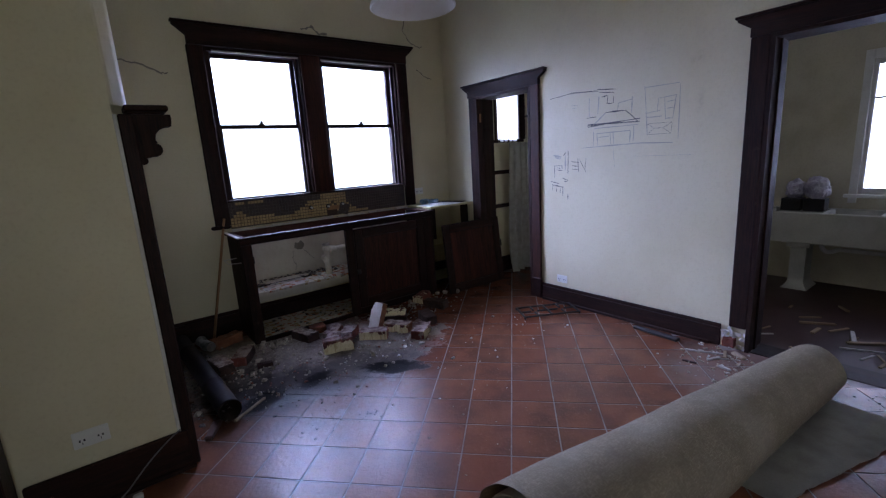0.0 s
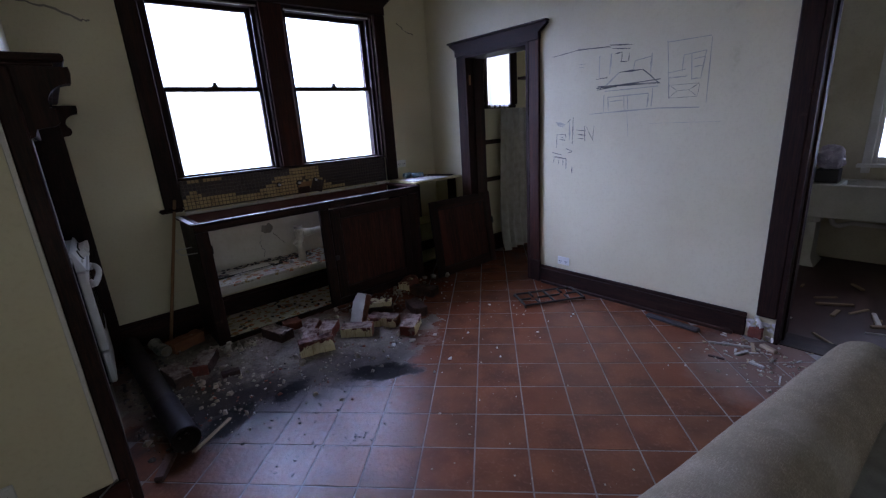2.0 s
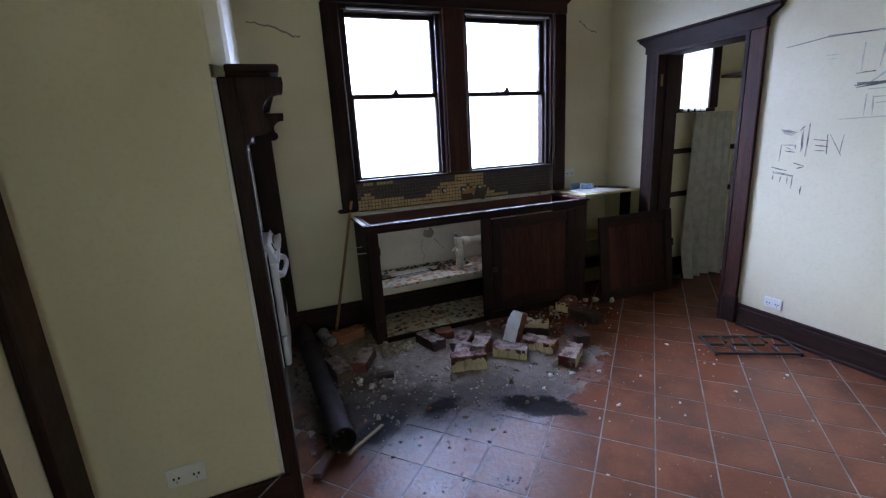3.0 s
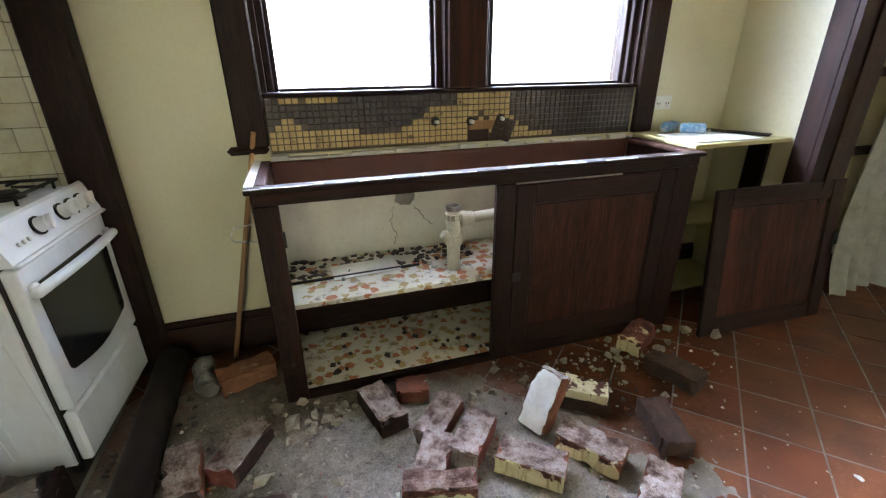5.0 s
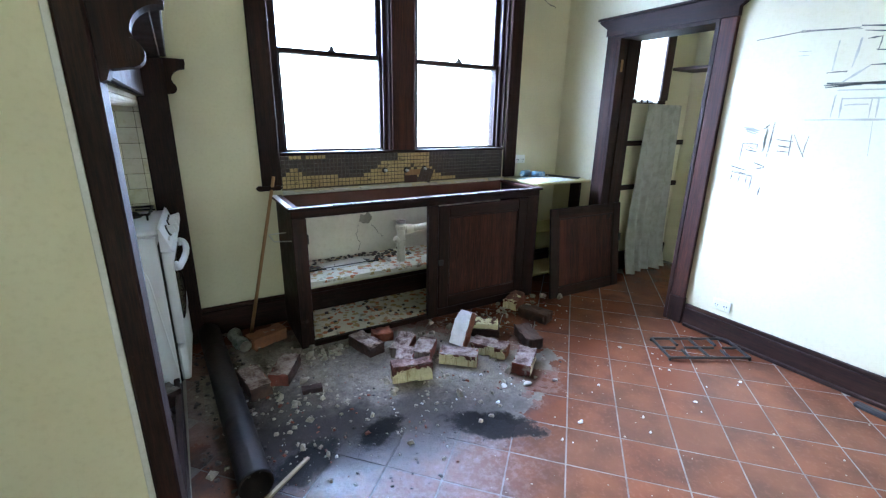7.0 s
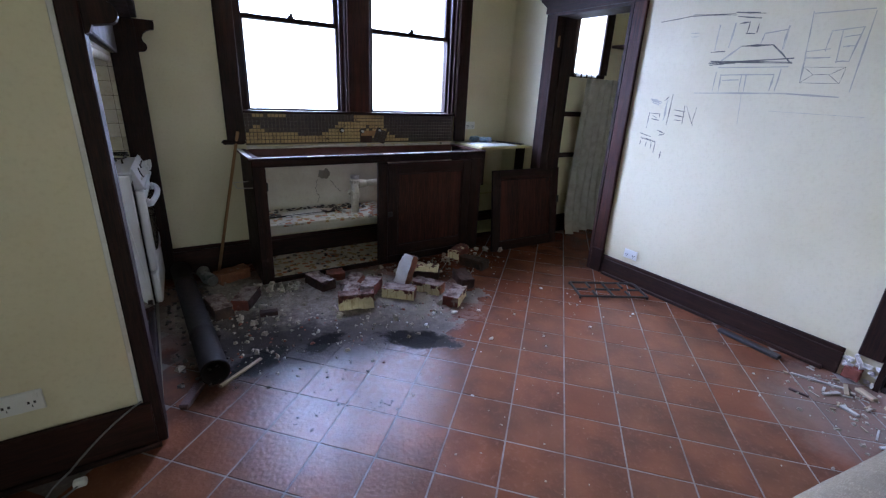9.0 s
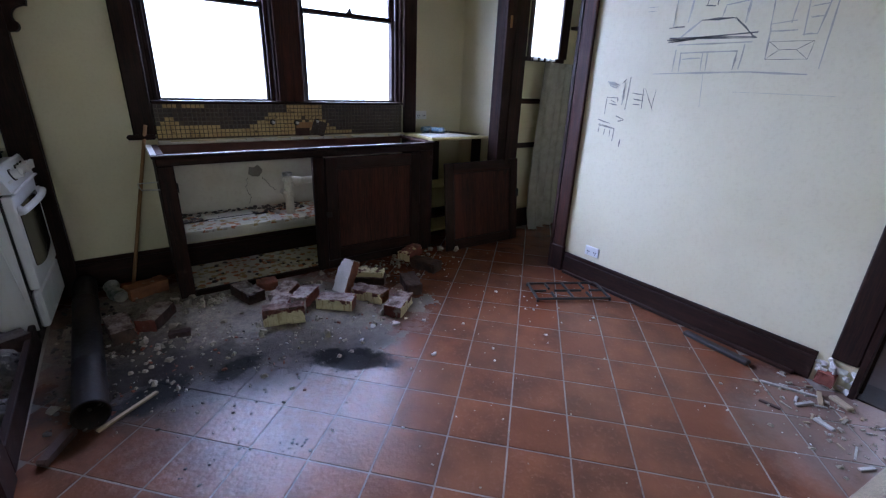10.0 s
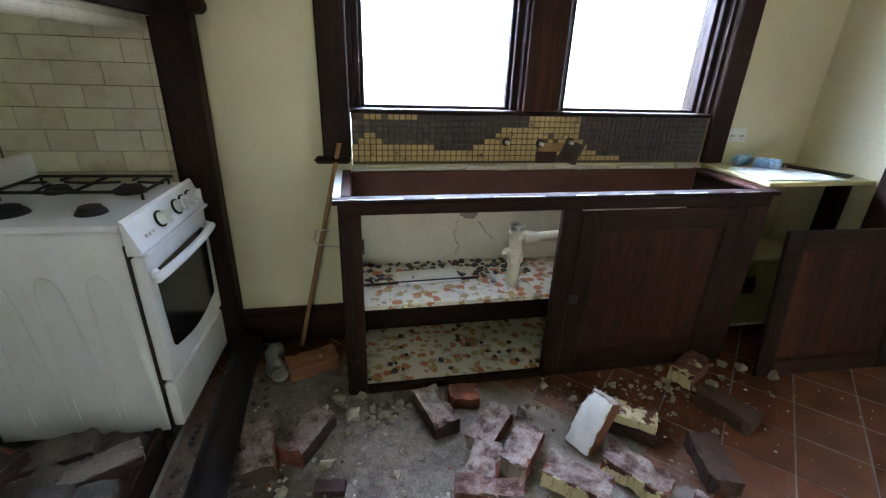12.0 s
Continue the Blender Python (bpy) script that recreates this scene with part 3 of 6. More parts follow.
def window_double_hung():
    """Twin double-hung sash window of dark varnished timber."""
    x0, x1, z0, z1 = WIN
    root = tagged(thing("window_1", pose(0.92, 0.0, z0), "twin double-hung sash window in dark varnished timber", "window"), kind="structure")
    P = lambda n, bm, mt=DARKWOOD, lb="": part(n, shift(bm, -0.92, 0, -z0), mt, root, lb)
    P("casing_side", boxes((x0 - 0.125, x0 - 0.001, -0.028, 0.0, 0.965, z1), bev=0.006))
    P("casing_side", boxes((x1 + 0.001, x1 + 0.125, -0.028, 0.0, 0.93, z1), bev=0.006))
    P("sill_horn", boxes((x0 - 0.165, x0 - 0.003, -0.05, 0.0, 0.94, 0.972), bev=0.014))
    for a, b in ((x0, x0 + 0.022), (x1 - 0.022, x1)):
        P("jamb_lining", boxes((a, b, 0.0, 0.20, z0, z1)))
    for a, b in ((x0 + 0.022, x0 + 0.05), (x1 - 0.05, x1 - 0.022), (0.755, 0.783), (1.002, 1.030)):
        P("parting_bead", boxes((a, b, 0.030, 0.055, z0, z1), bev=0.003))
    P("mullion", boxes((0.785, 1.0, -0.004, 0.19, z0, z1), bev=0.004))
    P("mullion_cover", boxes((0.80, 0.985, -0.022, -0.006, z0, z1), bev=0.005), REDWOOD, "red-brown mullion board")
    P("head_lining", boxes((x0 + 0.022, x1 - 0.022, 0.0, 0.20, z1 - 0.03, z1)), DARKWOODX)
    P("sill", boxes((x0, x1, -0.012, 0.24, z0 - 0.02, z0 - 0.001), bev=0.004), DARKWOODX)
    for a, b in ((x0 + 0.022, 0.785), (1.0, x1 - 0.022)):
        for low, y, za, zb in ((True, 0.062, z0, 1.825), (False, 0.105, 1.795, z1 - 0.03)):
            w, rail = 0.046, 0.03
            P("sash_stile", boxes((a, a + w, y, y + 0.038, za, zb), bev=0.004))
            P("sash_stile", boxes((b - w, b, y, y + 0.038, za, zb), bev=0.004))
            P("sash_rail", boxes((a + w, b - w, y, y + 0.038, za, za + (0.012 if low else rail)), bev=0.003), DARKWOODX)
            P("sash_rail", boxes((a + w, b - w, y, y + 0.038, zb - rail, zb), bev=0.003), DARKWOODX)
            g = P("pane", boxes((a + w - 0.008, b - w + 0.008, y + 0.016, y + 0.020, za + 0.008, zb - 0.02)), GLASS)
            g.visible_shadow = False
        c = (a + b) / 2
        P("sash_lock", boxes((c - 0.022, c + 0.022, 0.055, 0.085, 1.826, 1.838), (c - 0.010, c + 0.012, 0.06, 0.08, 1.838, 1.858), bev=0.003), BLACKIRON, "dark metal sash lock")
    P("roller_blind_rail", rod(bmesh.new(), (x0 + 0.06, -0.02, z1 - 0.035), (0.78, -0.02, z1 - 0.035), 0.008), CHROME, "thin pale blind rod")
    P("roller_blind_rail", rod(bmesh.new(), (1.0, -0.02, z1 - 0.035), (x1 - 0.06, -0.02, z1 - 0.035), 0.008), CHROME, "thin pale blind rod")
    return root


def shift(bm, dx, dy, dz):
    for v in bm.verts:
        v.co += Vector((dx, dy, dz))
    return bm


window_double_hung()
cornice_head("window_head", "x", WIN[0] - 0.115, WIN[1] + 0.115, 0.0, WIN[3], 2.595, 0.045, -1, 0.085)


def doorway(name, y0, y1, top, floor_z, plinths=True, broken=False):
    """Dark timber casing and lining round an opening of the east wall."""
    w = 0.105
    low = 0.16 if broken else 0.0
    setting(name + "_casing_far", boxes((XE - 0.028, XE - 0.001, y1 + 0.004, y1 + 0.004 + w, low, top), bev=0.006), DARKWOOD)
    setting(name + "_casing_near", boxes((XE - 0.028, XE - 0.001, y0 - 0.004 - w, y0 - 0.004, low, top), bev=0.006), REDWOOD if not broken else DARKWOOD)
    setting(name + "_lining", boxes((XE - 0.03, XE + WT + 0.02, y1 - 0.022, y1 + 0.003, floor_z, top), (XE - 0.03, XE + WT + 0.02, y0 - 0.003, y0 + 0.022, floor_z, top), (XE - 0.03, XE + WT + 0.02, y0 + 0.022, y1 - 0.022, top - 0.022, top)), DARKWOOD)
    setting(name + "_stop", boxes((XE + 0.06, XE + 0.10, y1 - 0.034, y1 - 0.022, floor_z, top - 0.022), (XE + 0.06, XE + 0.10, y0 + 0.022, y0 + 0.034, floor_z, top - 0.022)), DARKWOOD)
    if plinths:
        setting(name + "_plinth", boxes((XE - 0.036, XE - 0.001, y0 - 0.116, y0 - 0.002, 0.0, 0.20), (XE - 0.036, XE - 0.001, y1 + 0.002, y1 + 0.116, 0.0, 0.20), bev=0.006), DARKWOOD)
    cornice_head(name + "_head", "y", y0 - w - 0.004, y1 + w + 0.004, XE, top, top + 0.115, 0.04, 1, 0.075)


doorway("door_1", PAN[0], PAN[1], PAN[2], 0.0)
doorway("door_2", LAU[0], LAU[1], LAU[2], 0.0, False, True)
setting("door_2_step", boxes((XE - 0.01, XE + WT + 0.01, LAU[0] + 0.022, LAU[1] - 0.022, ZL, 0.004), bev=0.006), DARKWOODY)
setting("door_1_threshold", boxes((XE + 0.02, XE + WT, PAN[0] + 0.022, PAN[1] - 0.022, -0.05, -0.004)), JOINT)


def skirting(name, x0, x1, y0, y1, h=0.17):
    """Dark skirting board with a moulded top and a thin shoe."""
    bm = boxes((x0, x1, y0, y1, 0.0, h - 0.03), bev=0.003)
    dx, dy = x1 - x0, y1 - y0
    if dx > dy:
        s = 0.006 if y1 > -0.1 else -0.006
        box(bm, x0, x1, min(y0 + s, y1), max(y0 + s, y1) if s < 0 else y1, h - 0.029, h, 0.004)
    else:
        box(bm, x0 + 0.006, x1, y0, y1, h - 0.029, h, 0.004)
    return setting(name, bm, DARKWOODX if dx > dy else DARKWOODY)


skirting("baseboard_north", XW + 0.006, 2.47, -0.024, -0.001, 0.20)
skirting("baseboard_east", XE - 0.024, XE - 0.001, LAU[1] + 0.16, PAN[0] - 0.118, 0.16)
setting("baseboard_south", boxes((-0.60, XE - 0.07, YS + 0.001, YS + 0.024, 0.0, 0.15), bev=0.004), DARKWOODX)
setting("baseboard_shoe_south", boxes((-0.60, XE - 0.10, YS + 0.025, YS + 0.042, 0.0, 0.025), bev=0.004), DARKWOODX)
setting("baseboard_shoe_east", boxes((XE - 0.050, XE - 0.026, LAU[1] + 0.22, PAN[0] - 0.14, 0.0, 0.022), bev=0.004), DARKWOODY)
setting("baseboard_cheek", boxes((-1.32, XW - 0.022, -1.845, -1.821, 0.0, 0.20), bev=0.005), DARKWOODX)
setting("baseboard_shoe_cheek", boxes((-1.32, XW - 0.012, -1.865, -1.846, 0.0, 0.022), bev=0.004), DARKWOODX)
setting("door_3_casing", boxes((-1.358, -1.328, -2.02, -1.867, 0.0, 2.05), bev=0.005), DARKWOOD)
setting("door_3_lining", boxes((-1.56, -1.335, -2.215, -2.195, 0.0, 2.03), (-1.56, -1.335, -3.055, -3.035, 0.0, 2.03), (-1.56, -1.335, -3.035, -2.215, 2.01, 2.03)), DARKWOOD)


# ---- fireplace surround ----
def bracket_outline():
    """Scrolled mantel bracket seen from its side: depth out from the wall, height below the shelf."""
    pts = [(0, 0), (0.15, 0), (0.152, -0.02), (0.147, -0.05)]
    for k in range(1, 9):
        a = math.pi * 0.5 * k / 8
        pts.append((0.147 - 0.07 * math.sin(a), -0.05 - 0.06 * (1 - math.cos(a))))
    pts += [(0.083, -0.122)]
    for k in range(0, 9):
        a = math.pi * (0.45 - 1.0 * k / 8)
        pts.append((0.068 + 0.030 * math.cos(a), -0.152 + 0.030 * math.sin(a)))
    pts += [(0.030, -0.188), (0.022, -0.21), (0.0, -0.22)]
    return pts


def fireplace_surround():
    root = tagged(thing("mantelpiece", pose(XW, -0.95, 0), "dark varnished timber fireplace surround with scrolled brackets", "mantelpiece"), kind="structure")
    Q = lambda n, bm, mt=DARKWOOD, lb="": part(n, shift(bm, -XW, 0.95, 0), mt, root, lb)
    Q("pilaster", boxes((XW - 0.0465, XW + 0.010, -1.832, -1.69, 0.0, 1.70), bev=0.006))
    Q("pilaster", boxes((XW - 0.02, XW + 0.125, -0.098, -0.004, 0.0, 1.70), bev=0.008))
    Q("frieze", boxes((XW - 0.02, XW + 0.018, -1.669, -0.116, 1.50, 1.70), bev=0.005), DARKWOODY)
    Q("shelf", boxes((XW - 0.02, XW + 0.145, -1.835, -0.003, 1.712, 1.738), bev=0.006), DARKWOODY)
    Q("shelf_moulding", boxes((XW - 0.02, XW + 0.115, -1.825, -0.003, 1.701, 1.711), bev=0.003), DARKWOODY)
    for y, x in ((-1.815, XW + 0.0005), (-0.085, XW + 0.0755)):
        bm = bmesh.new()
        extrude_profile(bm, bracket_outline(), 0.075, Matrix.Translation((x, y, 1.70)))
        Q("bracket", bm)
    Q("plaster_edge", rod(boxes((XW - 0.10, XW - 0.022, -1.669, -0.116, 1.47, 1.52), bev=0.012), (XW - 0.04, -1.669, 1.465), (XW - 0.04, -0.116, 1.465), 0.022), SOFFIT, "rounded dirty cream plaster edge")
    return root


fireplace_surround()
setting("corner_bead", boxes((XW - 0.0625, XW - 0.047, -1.8235, -1.8005, 0.20, 1.70), bev=0.002), WHITEPAINT)


# ---- gas stove ----
def stove():
    root = thing("gas_stove", pose(-0.645, -0.104, 0.014, 0, 0, -2.5), "dirty white freestanding gas stove with black oven window", "stove")
    W, D = 0.55, 0.60                      # along y (towards -y), back along -x
    Q = lambda n, bm, mt=ENAMEL, par=root, lb="", sm=False: part(n, bm, mt, par, lb, sm)
    body = Q("body", boxes((-D, -0.040, -W, 0, 0.05, 0.845), bev=0.006))
    # added black strip that stands for the shade in the door gap
    Q("door_seal", boxes((-0.0395, -0.0305, -W + 0.004, -0.004, 0.06, 0.80)), BLACKIRON, body, "black filler for the shaded gap behind the oven door")
    for k, y in enumerate((-W - 0.0012,)):
        for x in (-0.12, -0.27, -0.42):
            bm = bmesh.new()
            tube(bm, [(x - 0.055, y, 0.12), (x - 0.055, y, 0.62)] + arc((x - 0.055, y, 0.62), (x - 0.055, y, 0.70), (x - 0.02, y, 0.70), 5)[1:] + arc((x - 0.02, y, 0.70), (x + 0.015, y, 0.70), (x + 0.025, y, 0.62), 5)[1:] + [(x + 0.075, y, 0.12)], 0.0032, 8)
            Q("panel_rib", bm, par=body)
    for y in (-W + 0.04, -0.04):
        for x in (-D + 0.04, -0.07):
            Q("foot", rod(bmesh.new(), (x, y, -0.012), (x, y, 0.05), 0.018), BLACKIRON)
    panel = bmesh.new()
    extrude_profile(panel, [(-0.0295, 0.768), (0.012, 0.768), (0.016, 0.776), (-0.020, 0.876), (-0.0295, 0.884), (-0.0295, 0.768)], -W, Matrix.Identity(4))
    panel = Q("control_panel", panel)
    Q("lip", boxes((0.012, 0.030, -W, 0, 0.762, 0.7745), bev=0.005), par=panel)
    for k, y in enumerate((-0.09, -0.155, -0.22, -0.36)):
        # dark disc modelled as the shadow round each knob
        Q("dial", rod(bmesh.new(), (-0.004, y, 0.827), (0.0035, y, 0.8297), 0.030, 0.030, 24), OVENGLASS, panel, "dark disc standing for the knob's shadow")
        bm = rod(bmesh.new(), (-0.002, y, 0.828), (0.030, y, 0.840), 0.024, 0.021, 18)
        box(bm, 0.026, 0.044, y - 0.006, y + 0.006, 0.817, 0.863, 0.003)
        Q("knob", bm, PLASTIC, panel)
    for k, y in enumerate((-0.43, -0.455, -0.48)):
        Q("button", rod(bmesh.new(), (0.003, y, 0.81), (0.010, y, 0.812), 0.007, 0.006, 10), PLASTIC, panel)
    door = bmesh.new()
    box(door, -0.03, 0.012, -W + 0.004, -0.004, 0.275, 0.758, 0.012, 3)
    door = Q("oven_door", door)
    pane = bmesh.new()
    outline = []
    for cy, cz, a0 in ((-0.08, 0.665, 0), (-W + 0.08, 0.665, 90), (-W + 0.09, 0.405, 180), (-0.09, 0.405, 270)):
        outline += [(cy + 0.028 * math.cos(radians(a0 + 15 * k)), cz + 0.028 * math.sin(radians(a0 + 15 * k))) for k in range(7)]
        if a0 == 180:
            outline += [(-W + 0.09 + (W - 0.18) * k / 9, 0.377 - 0.028 * math.sin(math.pi * k / 9)) for k in range(1, 9)]
    rings = [[pane.verts.new((x, y, z)) for y, z in outline] for x in (0.0115, 0.0155)]
    pane.faces.new(rings[1])
    for k in range(len(outline)):
        pane.faces.new((rings[0][k - 1], rings[0][k], rings[1][k], rings[1][k - 1]))
    Q("door_window", pane, OVENGLASS, door, "black oven glass with rounded corners")
    for y in (-W + 0.035, -0.035):
        Q("handle_post", boxes((0.0125, 0.032, y - 0.016, y + 0.016, 0.660, 0.705), bev=0.006), par=door)
    bm = bmesh.new()
    tube(bm, arc((0.034, -W + 0.015, 0.680), (0.085, -W / 2, 0.700), (0.034, -0.015, 0.680), 16), 0.016, 12)
    Q("handle", bm, ENAMEL, door, "", True)
    drawer = Q("drawer", boxes((-0.03, 0.008, -W + 0.004, -0.004, 0.062, 0.262), bev=0.010))
    bm = bmesh.new()
    bmesh.ops.create_uvsphere(bm, u_segments=20, v_segments=8, radius=1, matrix=Matrix.LocRotScale((0.0075, -0.20, 0.205), None, (0.006, 0.05, 0.030)))
    Q("drawer_pull", bm, ENAMEL, drawer, "", True)
    hob = Q("hob", boxes((-D, -0.030, -W, 0, 0.846, 0.868), bev=0.008))
    Q("splashback", boxes((-D, -D + 0.022, -W, 0, 0.87, 0.99), bev=0.008))
    for x, y, r in ((-0.18, -0.15, 0.045), (-0.18, -0.41, 0.038), (-0.43, -0.15, 0.038), (-0.43, -0.41, 0.052)):
        bm = rod(bmesh.new(), (x, y, 0.868), (x, y, 0.880), r * 1.25, r * 1.1, 20)
        rod(bm, (x, y, 0.880), (x, y, 0.892), r, r * 0.85, 20)
        Q("burner", bm, BLACKIRON, hob)
    for yc in (-0.15, -0.41):
        bm = bmesh.new()
        for x0, y0, x1, y1 in ((-0.56, -0.12, -0.08, -0.12), (-0.56, 0.12, -0.08, 0.12), (-0.56, -0.12, -0.56, 0.12), (-0.08, -0.12, -0.08, 0.12), (-0.31, -0.12, -0.31, 0.12)):
            rod(bm, (x0, yc + y0, 0.90), (x1, yc + y1, 0.90), 0.006, seg=8)
        for xc in (-0.18, -0.43):
            for a in range(4):
                c, s = math.cos(radians(90 * a)), math.sin(radians(90 * a))
                rod(bm, (xc + c * 0.03, yc + s * 0.03, 0.906), (xc + c * 0.12, yc + s * 0.12, 0.902), 0.005, seg=8)
        for x in (-0.55, -0.09):
            for y in (-0.11, 0.11):
                rod(bm, (x, yc + y, 0.868), (x, yc + y, 0.90), 0.005, seg=8)
        if yc > -0.3:
            Q("pan_support", bm, BLACKIRON, hob, "black iron pan support")
        else:
            bm.free()
    return root


stove()


# ---- sink cabinet ----
def panelled_door(par, name, w, h, group=""):
    """Frame-and-panel cupboard door: origin at its lower left front corner, facing -y."""
    door = part(name, boxes((0.085, w - 0.085, 0.010, 0.018, 0.085, h - 0.085)), REDWOOD, par, "red-brown recessed panel")
    for a, b, c, d in ((0, 0.085, 0, h), (w - 0.085, w, 0, h)):
        part("stile", boxes((a, b, 0, 0.024, c, d), bev=0.004), DARKWOOD, door)
    for c, d in ((0, 0.085), (h - 0.085, h)):
        part("rail", boxes((0.085, w - 0.085, 0, 0.024, c, d), bev=0.004), DARKWOODX, door)
    for a, b, c, d in ((0.085, w - 0.085, 0.086, 0.095), (0.085, w - 0.085, h - 0.095, h - 0.086), (0.086, 0.095, 0.095, h - 0.095), (w - 0.095, w - 0.086, 0.095, h - 0.095)):
        part("moulding", boxes((a, b, 0.004, 0.0098, c, d), bev=0.002), DARKWOODX, door)
    return door


def sink_cabinet():
    x0, x1, f = -0.056, 1.843, -0.49
    root = thing("sink_cabinet", pose(x0, f, 0), "dark timber sink cabinet, sink gone, one bay open", "cabinet")
    Q = lambda n, bm, mt=DARKWOOD, par=root, lb="": part(n, shift(bm, -x0, -f, 0), mt, par, lb)
    Q("stile", boxes((x0, 0.028, f, f + 0.03, 0.0, 0.84), bev=0.004))
    Q("stile", boxes((0.845, 0.928, f, f + 0.03, 0.0, 0.84), bev=0.004))
    Q("stile", boxes((1.722, x1, f, f + 0.03, 0.0, 0.84), bev=0.004))
    Q("top_rail", boxes((x0, x1, f, f + 0.03, 0.841, 0.885), bev=0.004), DARKWOODX)
    Q("bottom_rail", boxes((0.0285, 0.8445, f, f + 0.025, 0.0, 0.036), bev=0.003), DARKWOODX)
    Q("bottom_rail", boxes((0.9285, 1.7215, f, f + 0.025, 0.0, 0.06), bev=0.003), DARKWOODX)
    side = Q("side_panel", boxes((x0 + 0.004, x0 + 0.024, f + 0.031, -0.026, 0.0, 0.884), bev=0.002))
    Q("side_panel", boxes((x1 - 0.024, x1 - 0.004, f + 0.031, -0.026, 0.0, 0.884), bev=0.002))
    Q("counter_edge", boxes((x0 - 0.018, x1 + 0.018, f - 0.016, f + 0.045, 0.886, 0.905), bev=0.004), DARKWOODX)
    Q("counter_end", boxes((x0 - 0.018, x0 + 0.050, f + 0.046, -0.002, 0.886, 0.905), bev=0.004), REDWOOD, root, "worn counter end with bare pale edge")
    Q("counter_end", boxes((x1 - 0.050, x1 + 0.018, f + 0.046, -0.002, 0.886, 0.905), bev=0.004), REDWOOD)
    Q("back_rail", boxes((x0 + 0.051, x1 - 0.051, -0.058, -0.030, 0.78, 0.905), bev=0.003), REDPAINT, root, "red-brown painted back rail")
    bm = bmesh.new()
    rng = random.Random(4)
    x = x0 - 0.015
    while x < x1:
        w = rng.uniform(0.03, 0.14)
        if rng.random() < 0.5:
            box(bm, x, min(x + w, x1), f - 0.0165, f - 0.0165 + rng.uniform(0.003, 0.008), 0.9052, 0.9052 + rng.uniform(0.001, 0.004))
        x += w
    tagged(Q("chipped_edge", bm, WHITECHIP, root, "chipped white sealant along the edge"), kind="stuff")
    Q("chipped_edge", boxes((x0 - 0.018, x0 + 0.012, f + 0.02, -0.01, 0.9052, 0.9085)), WHITECHIP)
    Q("shelf", boxes((x0 + 0.025, 1.81, f + 0.06, -0.026, 0.400, 0.418), bev=0.002), WHITEPAINT, root, "shelf lined with orange flowered paper")
    Q("shelf_paper", boxes((x0 + 0.026, 1.809, f + 0.052, -0.027, 0.4185, 0.421), (x0 + 0.026, 1.809, f + 0.050, f + 0.0525, 0.402, 0.421)), LINER, root, "orange flowered shelf paper")
    Q("bottom_board", boxes((x0 + 0.025, 1.81, f + 0.031, -0.026, 0.015, 0.033)), DARKWOODX)
    Q("bottom_paper", boxes((x0 + 0.026, 1.809, f + 0.03, -0.027, 0.0335, 0.036)), LINERSHADED, root, "dirty flowered shelf paper with shade painted in")
    door = panelled_door(root, "cupboard_door", 0.79, 0.765)
    door.location = (0.930 - x0, -0.005, 0.066)
    part("catch", shift(boxes((-0.03, 0.012, -0.010, 0.0, -0.02, 0.02), bev=0.003), 0.02, -0.001, 0.36), BLACKIRON, door)
    Q("hinge", boxes((0.0285, 0.036, f + 0.004, f + 0.02, 0.68, 0.74), bev=0.002), BLACKIRON)
    bm = bmesh.new()
    tube(bm, [(x0 + 0.003, f + 0.05, 0.70), (x0 - 0.09, f + 0.08, 0.70), (x0 - 0.10, f + 0.09, 0.715), (x0 - 0.10, f + 0.20, 0.715), (x0 + 0.003, f + 0.21, 0.715)], 0.0035, 6)
    Q("towel_rail", bm, CHROME, side, "bent wire towel rail")
    return root


sink_cabinet()


def cabinet_backing():
    """Stained whitish plaster of the wall behind the sink cabinet."""
    return setting("cabinet_back_plaster", boxes((-0.03, 1.80, -0.0010, 0.0, 0.21, 0.86)), BACKPLASTER)


cabinet_backing()


def fallen_door():
    root = thing("loose_cupboard_door", pose(1.902, -0.655, 0.004, 0, 0, -2.0) @ Matrix.Rotation(-radians(6.5), 4, "X"), "dark panelled cupboard door leaning against the doorway", "cupboard door")
    panelled_door(root, "door_panel", 0.79, 0.74)
    part("catch", boxes((0.768, 0.795, -0.012, 0.0, 0.40, 0.47), bev=0.003), BLACKIRON, root)
    return root


fallen_door()


def corner_shelf():
    x0, x1 = 1.865, 2.470
    root = thing("corner_shelf_unit", pose(x0, -0.35, 0), "open yellow-painted shelf unit with a loose top", "shelf unit")
    Q = lambda n, bm, mt=YELLOWSHELF, lb="": part(n, shift(bm, -x0, 0.35, 0), mt, root, lb)
    Q("top", boxes((x0, x1, -0.435, -0.003, 0.905, 0.925), bev=0.003), YELLOWSHELF)
    Q("shelf", boxes((x0 + 0.021, x1 - 0.03, -0.34, -0.03, 0.475, 0.493), bev=0.003))
    Q("shelf", boxes((x0 + 0.021, x1 - 0.03, -0.34, -0.03, 0.085, 0.103), bev=0.003))
    Q("side", boxes((x0, x0 + 0.02, -0.345, -0.026, 0.0, 0.904)), DARKWOOD)
    Q("side", boxes((x1 - 0.028, x1 - 0.006, -0.345, -0.235, 0.0, 0.904)), DARKWOOD)
    Q("rail", boxes((x0 + 0.27, x0 + 0.33, -0.07, -0.028, 0.494, 0.904)), DARKWOOD)
    return root


corner_shelf()


